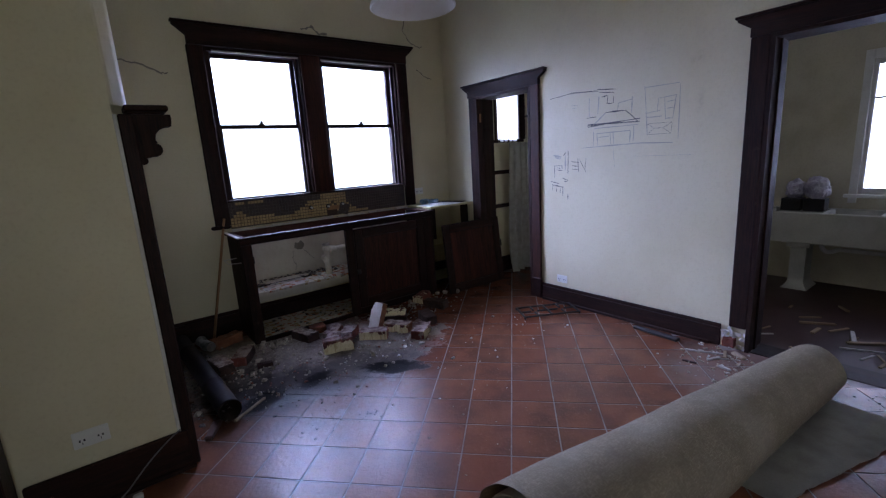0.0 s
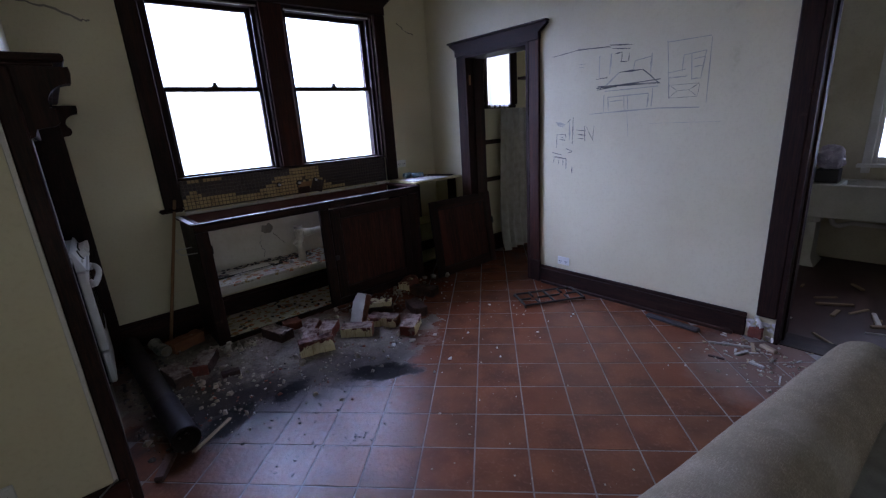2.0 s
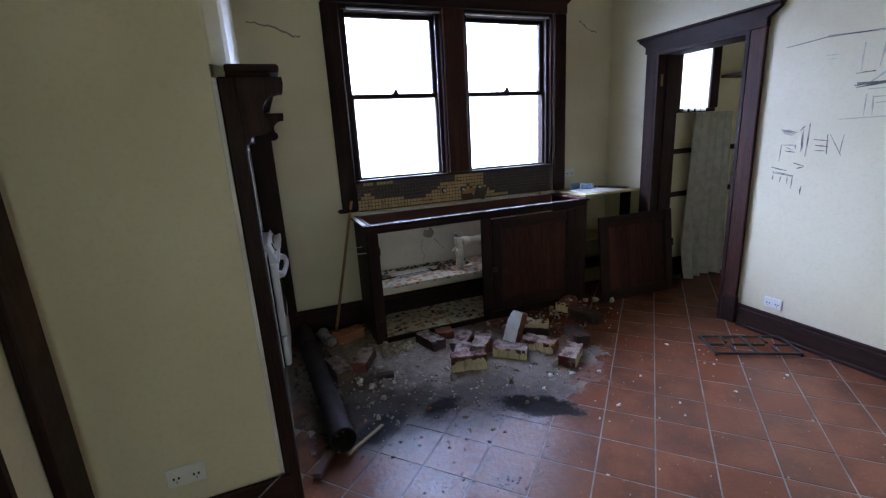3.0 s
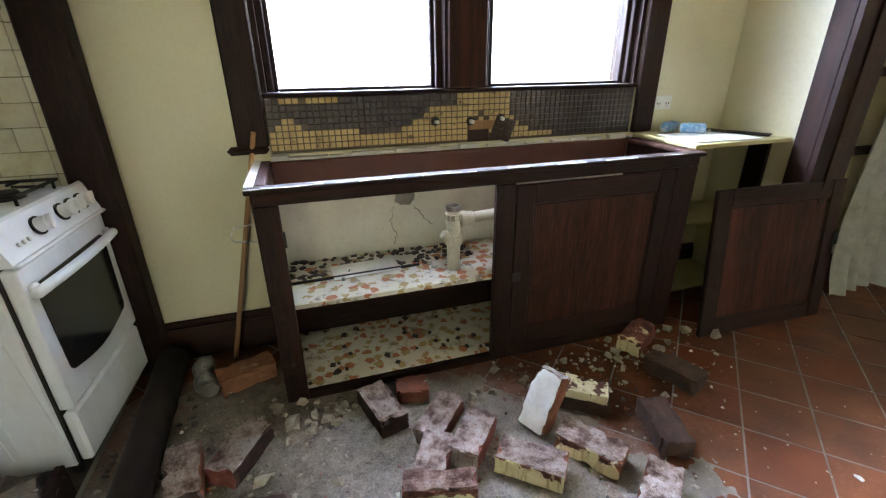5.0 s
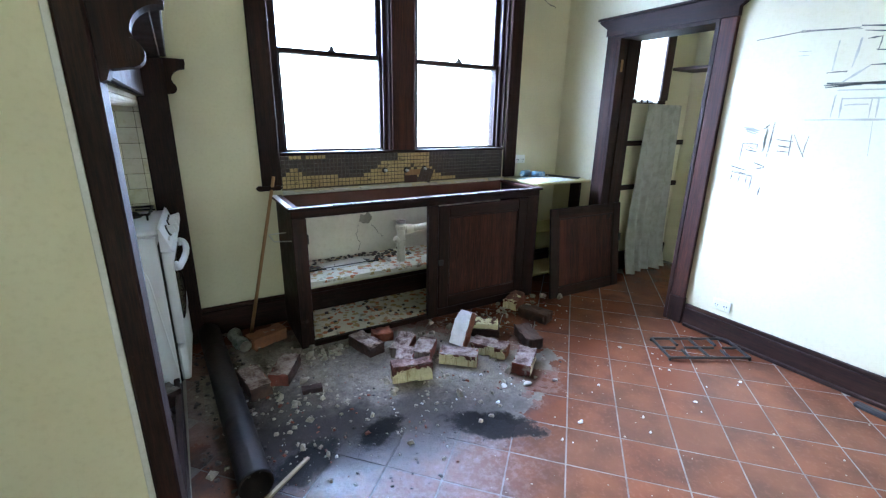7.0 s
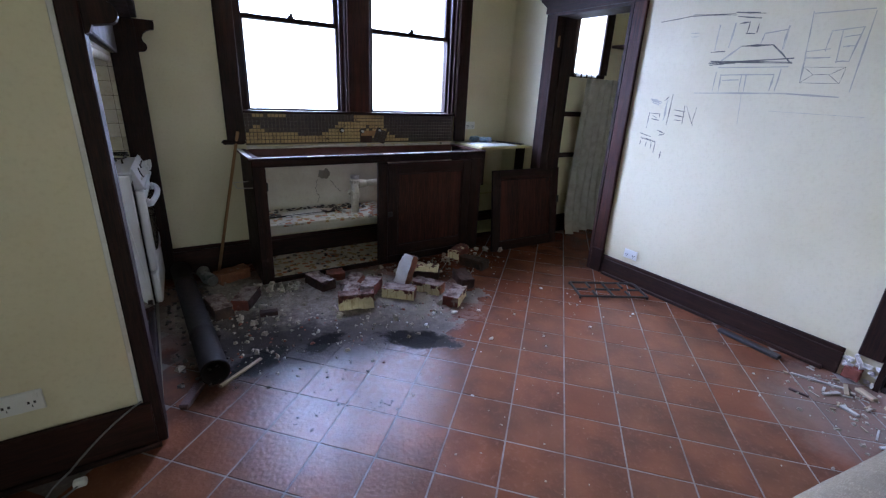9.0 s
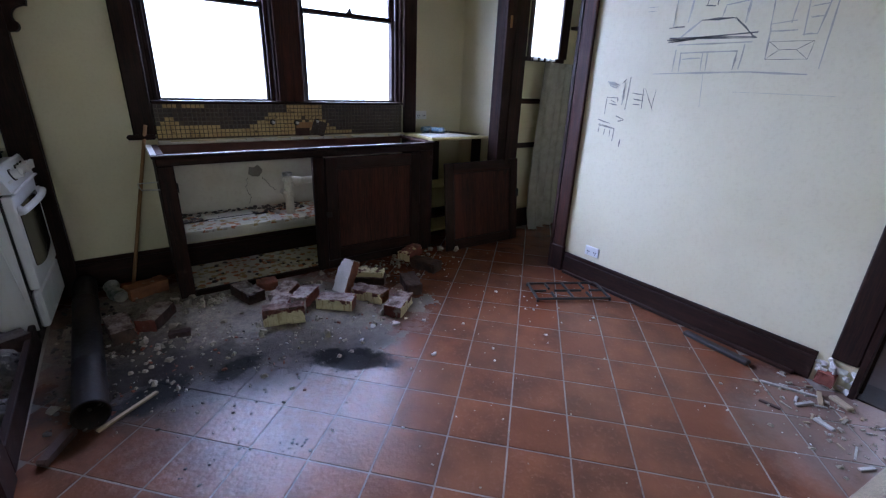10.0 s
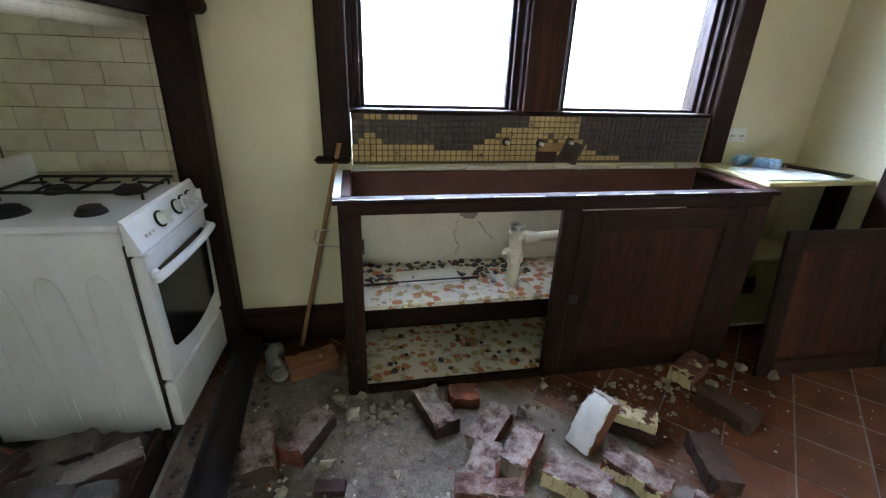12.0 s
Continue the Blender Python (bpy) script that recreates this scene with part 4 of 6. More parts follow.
# ---- carpet ----
def carpet_roll():
    a, b = Vector((2.16, -3.625, 0.0)), Vector((-0.02, -3.413, 0.0))
    root = thing("carpet_roll", Matrix.Translation(a), "rolled-up old carpet with brown hessian backing", "carpet")
    d = (b - a)
    L = d.length
    d.normalize()
    side = Vector((-d.y, d.x, 0))
    bm = bmesh.new()
    N, K = 48, 44
    grid = []
    for i in range(N + 1):
        s = i / N
        R = 0.138 + 0.080 * s
        ring = []
        for k in range(K):
            t = 2 * math.pi * k / K
            r = R * (1 + 0.03 * noise.noise(Vector((s * 5, math.cos(t) * 1.3, math.sin(t) * 1.3))) + 0.012 * noise.noise(Vector((s * 22, math.cos(t) * 5, math.sin(t) * 5))))
            z = R + r * math.sin(t)
            z = max(z, 0.006) if math.sin(t) < 0 else z
            off = side * (r * math.cos(t) * 1.05) + Vector((0, 0, z))
            ring.append(bm.verts.new(d * (s * L + (0.012 * math.sin(3 * t) if i in (0, N) else 0)) + off))
        grid.append(ring)
    for p, q in zip(grid, grid[1:]):
        for k in range(K):
            bm.faces.new((p[k], p[(k + 1) % K], q[(k + 1) % K], q[k]))
    part("outer_layer", bm, CARPET, root, "", True)
    for end, R in ((0.0, 0.138), (L, 0.218)):
        bm = bmesh.new()
        rings = []
        turns = 5
        n = turns * 26
        for k in range(n + 1):
            t = 2 * math.pi * turns * k / n
            r = R * (0.12 + 0.84 * k / n)
            p = side * (r * math.cos(t)) + Vector((0, 0, R + r * math.sin(t)))
            w = 0.0045
            q = side * ((r + w) * math.cos(t)) + Vector((0, 0, R + (r + w) * math.sin(t)))
            e = d * (end + (0.006 if end == 0 else -0.006))
            e2 = d * (end + (0.10 if end == 0 else -0.10))
            rings.append([bm.verts.new(p + e), bm.verts.new(q + e), bm.verts.new(q + e2), bm.verts.new(p + e2)])
        for p, q in zip(rings, rings[1:]):
            for k in range(4):
                bm.faces.new((p[k], p[(k + 1) % 4], q[(k + 1) % 4], q[k]))
        part("spiral", bm, UNDERLAY, root, "coiled carpet layers")
    # loose tongue that lies flat on the tiles
    bm = bmesh.new()
    rows = []
    for i in range(25):
        s = i / 24
        row = []
        base = a + d * (s * 1.05 + 0.04)
        reach = 0.16 + 0.20 * (1 - s) + 0.012 * noise.noise(Vector((s * 14, 0, 3)))
        for j in range(9):
            q = base + side * (0.05 + (reach + 0.05) * j / 8) - a
            q.z = 0.010 + 0.006 * noise.noise(Vector((s * 6, j * 0.5, 1))) + (0.012 * (j == 8) * abs(noise.noise(Vector((s * 9, 5, 0)))))
            row.append(bm.verts.new(q))
        rows.append(row)
    for p, q in zip(rows, rows[1:]):
        for k in range(8):
            bm.faces.new((p[k], p[k + 1], q[k + 1], q[k]))
    geom = bmesh.ops.solidify(bm, geom=bm.faces[:], thickness=0.006)
    part("flap", bm, UNDERLAY, root, "grey-green carpet flap lying flat", True)
    return root


carpet_roll()


# ---- mosaic splashback ----
def splashback():
    """Small square brown tiles, many fallen off to yellow adhesive, under the window."""
    x0, z1, p = 0.004, 1.158, 0.0272
    root = tagged(thing("mosaic_splashback", pose(x0, 0.0, z1), "brown mosaic tiles, many fallen to yellow adhesive", "splashback"))
    part("backing", boxes((0.0, 1.832, 0.004, 0.20, -0.228, 0.0)), TILEJOINT, root)
    def missing_from(c):
        for limit, row in ((1, 5), (2, 4), (4, 3), (6, 4), (14, 5), (21, 6), (23, 5), (25, 4), (26, 3), (31, 2), (41, 0), (42, 4), (43, 5), (45, 6), (50, 7)):
            if c < limit:
                return row
        return 99
    rng = random.Random(5)
    shapes = []
    for k in range(2):
        bm = boxes((0.0018, p - 0.0018, -0.003 - 0.001 * k, 0.004, -p + 0.0018, -0.0018), bev=0.0014)
        me = bpy.data.meshes.new("tile")
        bm.to_mesh(me)
        bm.free()
        me.materials.append(TILEDARK)
        shapes.append(me)
    pads, rest, count = bmesh.new(), bmesh.new(), 0
    for c in range(67):
        for r in range(8):
            gone = r >= missing_from(c) or (r == 0 and 2 <= c <= 10)
            if 33 <= c <= 36 and r in (5, 6, 7):
                continue
            if gone:
                if rng.random() < 0.96:
                    box(pads, c * p + 0.0026, c * p + p - 0.0026, -0.0005 + rng.uniform(0, 0.002), 0.0042, -(r + 1) * p + 0.0026, -r * p - 0.0026)
            elif count < 300:
                count += 1
                t = new("tile", shapes[rng.randrange(2)])
                t.parent = root
                t.matrix_basis = pose(c * p, rng.uniform(-0.0006, 0.0006), -r * p, rng.uniform(-1, 1), 0, rng.uniform(-1, 1))
            else:
                box(rest, c * p + 0.0018, c * p + p - 0.0018, -0.003, 0.004, -(r + 1) * p + 0.0018, -r * p - 0.0018)
    tagged(part("adhesive", pads, TILEBED, root, "yellow adhesive squares"), kind="stuff")
    tagged(part("tile_field", rest, TILEDARK, root), kind="stuff")
    part("timber_patch", boxes((0.905, 1.06, -0.004, 0.004, -0.17, -0.128), bev=0.002), BARK, root, "bare timber patch")
    part("niche", boxes((0.90, 1.005, 0.001, 0.0046, -0.228, -0.171)), BRICKDARK, root, "bare red-brown hollow")
    bm = bmesh.new()
    for i in range(4):
        for j in range(4):
            box(bm, i * p + 0.002, (i + 1) * p - 0.002, -0.006, 0.0, -(j + 1) * p + 0.002, -j * p - 0.002, 0.0012)
    box(bm, 0, 4 * p, 0.0, 0.003, -4 * p, 0)
    f = part("hanging_tile_sheet", bm, TILEDARK, root, "loose sheet of brown tiles hanging askew")
    f.matrix_basis = pose(1.045, -0.012, -0.105, 6, 18, 0)
    for x, z in ((0.739, 1.035), (0.914, 1.028), (1.069, 1.036)):
        fl = part("tap_flange", rod(bmesh.new(), (x - x0, -0.001, z - z1), (x - x0, -0.010, z - z1), 0.021, 0.018, 20), BLACKIRON, root, "dark tap flange")
        part("tap_stub", rod(bmesh.new(), (x - x0, -0.010, z - z1), (x - x0, -0.036, z - z1), 0.010, 0.009, 14), CHROME, fl, "tarnished tap stub")
    return root


splashback()
bm = bmesh.new()
rng = random.Random(11)
x = 0.0
while x < 1.83:
    w = rng.uniform(0.03, 0.12)
    box(bm, x, min(1.83, x + w), -0.03 - rng.uniform(0, 0.02), -0.0005, 0.9065, 0.912 + rng.uniform(0.004, 0.016), 0.002)
    x += w + (rng.uniform(0.0, 0.05) if rng.random() < 0.4 else 0.0)
tagged(link("broken_plaster_ledge", bm, WHITECHIP), "broken white plaster edge above the sink cabinet", "plaster", kind="stuff")


# ---- glazed tiles in the stove recess ----
def recess_tiles():
    rng = random.Random(3)
    side = bpy.data.objects["recess_side"]
    back = bpy.data.objects["recess_back"]
    L, H = 0.166, 0.083
    full = bpy.data.meshes.new("tile")
    bm = boxes((0.0012, L - 0.0012, -0.006, 0.0, 0.0012, H - 0.0012), bev=0.0018)
    bm.to_mesh(full)
    bm.free()
    full.materials.append(GLAZED)
    half = bpy.data.meshes.new("half_tile")
    bm = boxes((0.0012, L / 2 - 0.0012, -0.006, 0.0, 0.0012, H - 0.0012), bev=0.0018)
    bm.to_mesh(half)
    bm.free()
    half.materials.append(GLAZED)
    for r in range(11):
        z = 0.84 + r * H
        if z + H > 1.76:
            break
        for wall_, x_start, x_end, place in ((side, -1.322, XW - 0.022, lambda a: pose(a, -0.0755, z + rng.uniform(-0.0006, 0.0006), 0, 0, rng.uniform(-0.4, 0.4))), (back, 0.085, 1.69, lambda a: pose(-1.3295, -a, z, 0, 0, 90) @ pose(-L, 0, 0))):
            a = x_start
            if r % 2:
                t = new("tile", half)
                t.parent = wall_
                t.matrix_basis = place(a) if wall_ is side else place(a) @ pose(L / 2, 0, 0)
                a += L / 2
            while a < x_end - 0.01:
                short = a + L > x_end
                t = new("tile", half if short else full)
                t.parent = wall_
                t.matrix_basis = place(a) if not (short and wall_ is back) else place(a) @ pose(L / 2, 0, 0)
                a += L / 2 if short else L


recess_tiles()


# ---- bricks ----
def brick_mesh(seed, size, skins, chip=0.034, frog=False):
    """A broken-edged brick; skins: materials of its top, its long front face and the rest."""
    bm = bmesh.new()
    bmesh.ops.create_cube(bm, size=1.0)
    bmesh.ops.subdivide_edges(bm, edges=bm.edges[:], cuts=9, use_grid_fill=True)
    for f in bm.faces:
        n = f.normal
        f.material_index = 0 if n.z > 0.9 else 1 if n.y < -0.9 else 2
    off = Vector((seed * 2.7, seed * 1.3, seed))
    for v in bm.verts:
        edge = sum(1 for c in v.co if abs(c) > 0.49)
        top_inner = v.co.z > 0.49 and abs(v.co.x) < 0.36 and abs(v.co.y) < 0.34
        co = Vector((v.co.x * size[0], v.co.y * size[1], v.co.z * size[2]))
        n = noise.noise(co * 24 + off)
        pull = (0.0015 if edge >= 2 else 0.0) + (chip * max(0, n - 0.08) * (1.5 if edge >= 2 else 0.25))
        co -= co.normalized() * pull if edge >= 2 else Vector((co.x / size[0], co.y / size[1], co.z / size[2])).normalized() * pull
        co += Vector((noise.noise(co * 55 + off), noise.noise(co * 55 - off), noise.noise(co * 55 + off * 2))) * 0.0026
        if frog and top_inner:
            co.z -= 0.014
        v.co = co
    me = bpy.data.meshes.new("brick")
    bm.to_mesh(me)
    bm.free()
    for mt in skins:
        me.materials.append(mt)
    return me


def brick(x, y, z, yaw, material, seed, label, rx=0, ry=0, size=(0.23, 0.11, 0.076), group="bricks tumbled before the sink cabinet", skins=None, frog=False):
    skins = skins or {BRICKCREAM: (BRICKPINK, BRICKCREAM, BRICKRED), BRICKPINK: (BRICKPINK, BRICKRED, BRICKPINK), BRICKRED: (BRICKRED, BRICKRED, BRICKRED)}.get(material, (material,) * 3)
    ob = new("brick", brick_mesh(seed, size, skins, frog=frog))
    ob.matrix_basis = pose(x, y, z, rx, ry, yaw)
    return tagged(ob, label, "brick", group)


H = 0.038
brick(-0.225, -0.275, H, 20, BRICKRED, 1, "orange-red brick lying beside the broom handle")
brick(-0.375, -0.78, H, 100, BRICKRED, 2, "dusty red brick lying by the flue pipe", skins=(BRICKPINK, BRICKRED, BRICKDARK))
brick(-0.205, -0.73, H, 60, BRICKRED, 3, "red brick with mortar crust on rubble", skins=(BRICKPINK, BRICKDARK, BRICKRED))
brick(0.30, -0.675, H, -74, BRICKDARK, 4, "dark red frogged brick on the tiles", skins=(BRICKPINK, BRICKDARK, BRICKDARK), frog=True)
brick(0.44, -0.60, 0.032, -8, BRICKRED, 5, "broken half of a red brick", size=(0.13, 0.10, 0.064))
brick(0.405, -1.105, 0.055, -16, BRICKCREAM, 6, "brick on edge with cream mortar face", size=(0.23, 0.08, 0.11), skins=(BRICKPINK, BRICKCREAM, BRICKCREAM))
brick(0.41, -1.00, 0.046, 58, BRICKPINK, 7, "pale mortar-crusted brick in the heap", ry=-4)
brick(0.585, -0.93, 0.048, 50, BRICKPINK, 8, "pinkish mortar-smeared brick in the heap", ry=5)
brick(0.50, -0.80, H, 48, BRICKPINK, 9, "pale dusty brick behind the heap")
brick(0.735, -1.085, H, -40, BRICKCREAM, 10, "brick with a yellow mortar side")
brick(0.965, -1.09, H, -55, BRICKCREAM, 12, "yellow-sided brick lying askew")
brick(1.055, -1.315, H, 38, BRICKPINK, 13, "dusty pink brick with a yellow end", skins=(BRICKPINK, BRICKCREAM, BRICKRED))
brick(0.885, -0.895, 0.104, 25, BRICKPINK, 14, "white-crusted brick propped on its end", ry=-62, skins=(WHITECHIP, BRICKRED, BRICKPINK))
brick(1.075, -0.86, 0.080, -36, BRICKCREAM, 15, "yellow-faced brick lying on a dark brick", size=(0.20, 0.10, 0.04), skins=(BRICKCREAM, BRICKCREAM, BRICKCREAM))
brick(1.075, -0.86, 0.030, -36, BRICKDARK, 16, "soot-dark brick under a yellow one", size=(0.22, 0.105, 0.058))
brick(1.275, -1.09, H, 72, BRICKDARK, 17, "black sooty brick on the tiles")
brick(1.555, -0.85, H, -70, BRICKDARK, 18, "dark brown brick on the tiles")
brick(1.58, -0.585, H, 30, BRICKCREAM, 19, "red and cream brick near the cabinet", skins=(BRICKCREAM, BRICKRED, BRICKCREAM))
ob = new("brick_chip", brick_mesh(21, (0.105, 0.05, 0.03), (BRICKDARK,) * 3, 0.008))
ob.matrix_basis = pose(-0.115, -0.955, 0.016, 0, 0, -8)
tagged(ob, "flat dark brick chip on the dust", "brick chip")


def stone(x, y, s, seed, material, label, h=0.7):
    bm = bmesh.new()
    lump(bm, (0, 0, 0), (s, s * 0.8, s * h), seed, 0.35)
    low = min(v.co.z for v in bm.verts)
    shift(bm, 0, 0, -low)
    ob = link("mortar_lump", bm, material)
    ob.matrix_basis = pose(x, y, -0.001, 0, 0, seed * 40)
    return tagged(ob, label, "rubble", "mortar lumps round the bricks")


for k, (x, y, s) in enumerate(((-0.10, -0.53, 0.075), (-0.035, -0.63, 0.085), (0.05, -0.60, 0.05), (0.09, -0.64, 0.06), (-0.13, -0.86, 0.07), (-0.28, -0.95, 0.06), (0.16, -0.58, 0.05), (1.80, -0.55, 0.06), (1.87, -0.60, 0.07), (1.99, -0.67, 0.085), (1.72, -0.64, 0.045), (1.43, -0.62, 0.05), (0.27, -1.17, 0.05))):
    stone(x, y, s, k + 1, RUBBLE, "pale mortar lump broken from brickwork")
for k, (x, y, s) in enumerate(((0.945, -1.47, 0.055), (1.03, -1.44, 0.03), (0.818, -1.42, 0.04), (0.767, -1.27, 0.03), (1.107, -1.52, 0.035), (0.964, -1.845, 0.038), (0.70, -1.52, 0.03), (1.75, -1.45, 0.03), (1.62, -2.03, 0.022), (2.03, -2.05, 0.024))):
    stone(x, y, s, k + 31, WHITECHIP, "small white plaster chip on the floor", 0.45)


def scatter(name, label, n, seed, spots, size, material, flat=0.5):
    """Loose crumbs round given centres (x, y, spread x, spread y)."""
    rng = random.Random(seed)
    verts, faces = [], []
    for k in range(n):
        cx, cy, sx, sy = spots[rng.randrange(len(spots))]
        x, y = rng.gauss(cx, sx), rng.gauss(cy, sy)
        if x < XW + 0.03 or x > XE - 0.04 or y > -0.04 or (x > -0.08 and x < 1.86 and y > -0.50) or y < YS + 0.05:
            continue
        s = size * (0.35 + rng.random() ** 3 * 1.6)
        a = rng.random() * math.pi
        c, d = math.cos(a), math.sin(a)
        i = len(verts)
        hx, hy, hz = s * rng.uniform(0.6, 1.2), s * rng.uniform(0.4, 0.9), s * flat * rng.uniform(0.5, 1.2)
        for px, py, pz in ((-1, -1, 0), (1, -0.7, 0), (0.8, 1, 0), (-0.9, 0.8, 0), (-0.6, -0.5, 1), (0.5, -0.6, 0.8), (0.4, 0.6, 1), (-0.5, 0.5, 0.7)):
            px, py = px * hx + rng.uniform(-0.2, 0.2) * hx, py * hy + rng.uniform(-0.2, 0.2) * hy
            verts.append((x + px * c - py * d, y + px * d + py * c, pz * 2 * hz - 0.0005))
        faces += [(i + q[0], i + q[1], i + q[2], i + q[3]) for q in ((3, 2, 1, 0), (4, 5, 6, 7), (0, 1, 5, 4), (1, 2, 6, 5), (2, 3, 7, 6), (3, 0, 4, 7))]
    me = bpy.data.meshes.new(name)
    me.from_pydata(verts, [], faces)
    me.materials.append(material)
    return tagged(new(name, me), label, "debris", kind="stuff")


def dust_bed():
    """Thin uneven spread of mortar dust that buries the joints before the cabinet."""
    nx, ny = 150, 90
    x0, x1, y0, y1 = -0.62, 1.55, -1.75, -0.04
    verts, faces = [], []
    for i in range(nx + 1):
        for j in range(ny + 1):
            x, y = x0 + (x1 - x0) * i / nx, y0 + (y1 - y0) * j / ny
            dx, dy = x - 0.18, y + 0.92
            c, s_ = math.cos(radians(-20)), math.sin(radians(-20))
            r = math.hypot((dx * c + dy * s_) / 0.98, (-dx * s_ + dy * c) / 0.52)
            n = noise.noise(Vector((x * 3.5, y * 3.5, 0))) * 0.45 + noise.noise(Vector((x * 11, y * 11, 4))) * 0.28 + noise.noise(Vector((x * 30, y * 30, 9))) * 0.14
            h = 0.010 * max(-0.8, min(0.8, 1.0 - r + n)) + 0.0012 * noise.noise(Vector((x * 80, y * 80, 2)))
            verts.append((x, y, h))
    for i in range(nx):
        for j in range(ny):
            k = i * (ny + 1) + j
            q = (k, k + ny + 1, k + ny + 2, k + 1)
            if max(verts[v][2] for v in q) > -0.001:
                faces.append(q)
    me = bpy.data.meshes.new("mortar_dust")
    me.from_pydata(verts, [], faces)
    me.materials.append(DUSTBED)
    return tagged(new("mortar_dust", me), "grey-brown mortar dust spread over the tiles", "dust", kind="stuff")


dust_bed()
HEAP = ((0.15, -0.95, 0.32, 0.22), (-0.2, -0.75, 0.22, 0.2), (0.6, -1.25, 0.35, 0.15), (1.3, -0.72, 0.3, 0.12), (0.0, -1.25, 0.35, 0.22))
scatter("plaster_crumbs", "pale mortar crumbs strewn round the bricks", 900, 1, HEAP, 0.0085, RUBBLE)
scatter("brick_crumbs", "small broken red brick crumbs in the dust", 320, 12, HEAP, 0.007, BRICKRED)
scatter("mortar_chunks", "larger broken mortar pieces among the bricks", 210, 31, ((-0.05, -0.58, 0.12, 0.06), (-0.25, -0.85, 0.14, 0.18), (0.12, -0.62, 0.10, 0.05), (0.35, -1.15, 0.25, 0.14), (1.45, -0.62, 0.22, 0.06), (0.7, -0.75, 0.3, 0.08)), 0.015, RUBBLE, 0.6)
scatter("grey_crumbs", "grey and dark mortar grit on the dust", 520, 13, HEAP, 0.006, ASH)
scatter("white_crumbs", "white plaster crumbs on the tiles", 150, 2, HEAP + ((1.5, -1.6, 0.6, 0.5), (1.0, -1.7, 0.5, 0.4), (2.1, -3.1, 0.2, 0.2)), 0.006, WHITECHIP)
scatter("soot_crumbs", "black charred crumbs on the tiles", 230, 3, ((-0.05, -1.45, 0.22, 0.15), (-0.10, -1.97, 0.07, 0.035), (0.16, -2.06, 0.05, 0.03), (0.05, -1.80, 0.12, 0.06), (0.55, -1.62, 0.2, 0.1), (-0.35, -1.4, 0.1, 0.15), (0.3, -1.3, 0.3, 0.2)), 0.0042, BLACKIRON, 0.3)
scatter("doorway_crumbs", "plaster and timber crumbs by the laundry doorway", 300, 4, ((2.25, -3.12, 0.12, 0.12), (2.1, -3.3, 0.18, 0.14), (2.3, -4.0, 0.1, 0.1)), 0.0065, RUBBLE, 0.4)
scatter("floor_specks", "small dark and dusty specks over the tiles", 360, 6, ((1.4, -2.2, 0.6, 0.6), (0.6, -2.4, 0.6, 0.5), (1.7, -1.2, 0.4, 0.4)), 0.0035, RUBBLE, 0.35)


def sliver(x, y, yaw, length, width, material, label, z=0.0, tilt=0.0, name="timber_sliver"):
    bm = bmesh.new()
    box(bm, -length / 2, length / 2, -width / 2, width / 2, 0, width * 0.4, width * 0.12)
    for v in bm.verts:
        v.co.y += 0.25 * width * noise.noise(v.co * 20 + Vector((x * 9, y * 7, 0)))
        if abs(v.co.x) > length * 0.4:
            v.co.y *= 0.7
    ob = link(name, bm, material)
    ob.matrix_basis = pose(x, y, z, 0, tilt, yaw)
    return tagged(ob, label, "debris")


rng = random.Random(21)
PLASTERBIT = surface("dirty_plaster_flake", (0.46, 0.43, 0.38), (0.24, 0.21, 0.18), big=15, small=90, amount=0.7, rough=(0.8, 0.95), bump=0.6, world_space=True)
for x, y, a, l, w, m_, lb in ((2.27, -3.02, -65, 0.24, 0.022, PLASTERBIT, "pale broken batten by the skirting"), (2.055, -3.01, -80, 0.085, 0.024, BRICKDARK, "small dark timber offcut on the tiles"),
                              (2.31, -3.13, 20, 0.12, 0.03, RAWWOOD, "short splintered board end"), (2.11, -3.20, 75, 0.08, 0.032, PLASTERBIT, "white plaster flake standing off the tiles"),
                              (2.20, -3.10, -25, 0.10, 0.028, PLASTERBIT, "white plaster flake by the doorway"), (2.02, -3.33, 10, 0.10, 0.012, PLASTERBIT, "thin white splinter on dusty tiles"),
                              (1.95, -3.38, -30, 0.07, 0.022, PLASTERBIT, "white plaster flake on dusty tiles"), (2.35, -3.20, 60, 0.10, 0.05, RAWWOOD, "splintered timber chunk by the door post")):
    sliver(x, y, a, l, w, m_, lb)
sliver(2.335, -2.64, -94, 0.36, 0.065, BLACKIRON, "dark metal strip lying by the skirting", name="metal_strip")
for k in range(26):
    sliver(rng.gauss(2.2, 0.11), rng.gauss(-3.16, 0.13), rng.uniform(0, 180), rng.uniform(0.02, 0.055), rng.uniform(0.008, 0.022), (PLASTERBIT, RAWWOOD, RUBBLE)[k % 3], ("grey plaster splinter by the laundry doorway", "broken lath splinter by the laundry doorway", "pale mortar flake by the laundry doorway")[k % 3])
for k in range(34):
    sliver(rng.uniform(2.75, 4.4), rng.uniform(-4.3, -3.0), rng.uniform(0, 180), rng.uniform(0.08, 0.28), rng.uniform(0.02, 0.05), RAWWOOD if k % 3 else WHITECHIP, "splintered board scrap on the laundry floor", ZL)


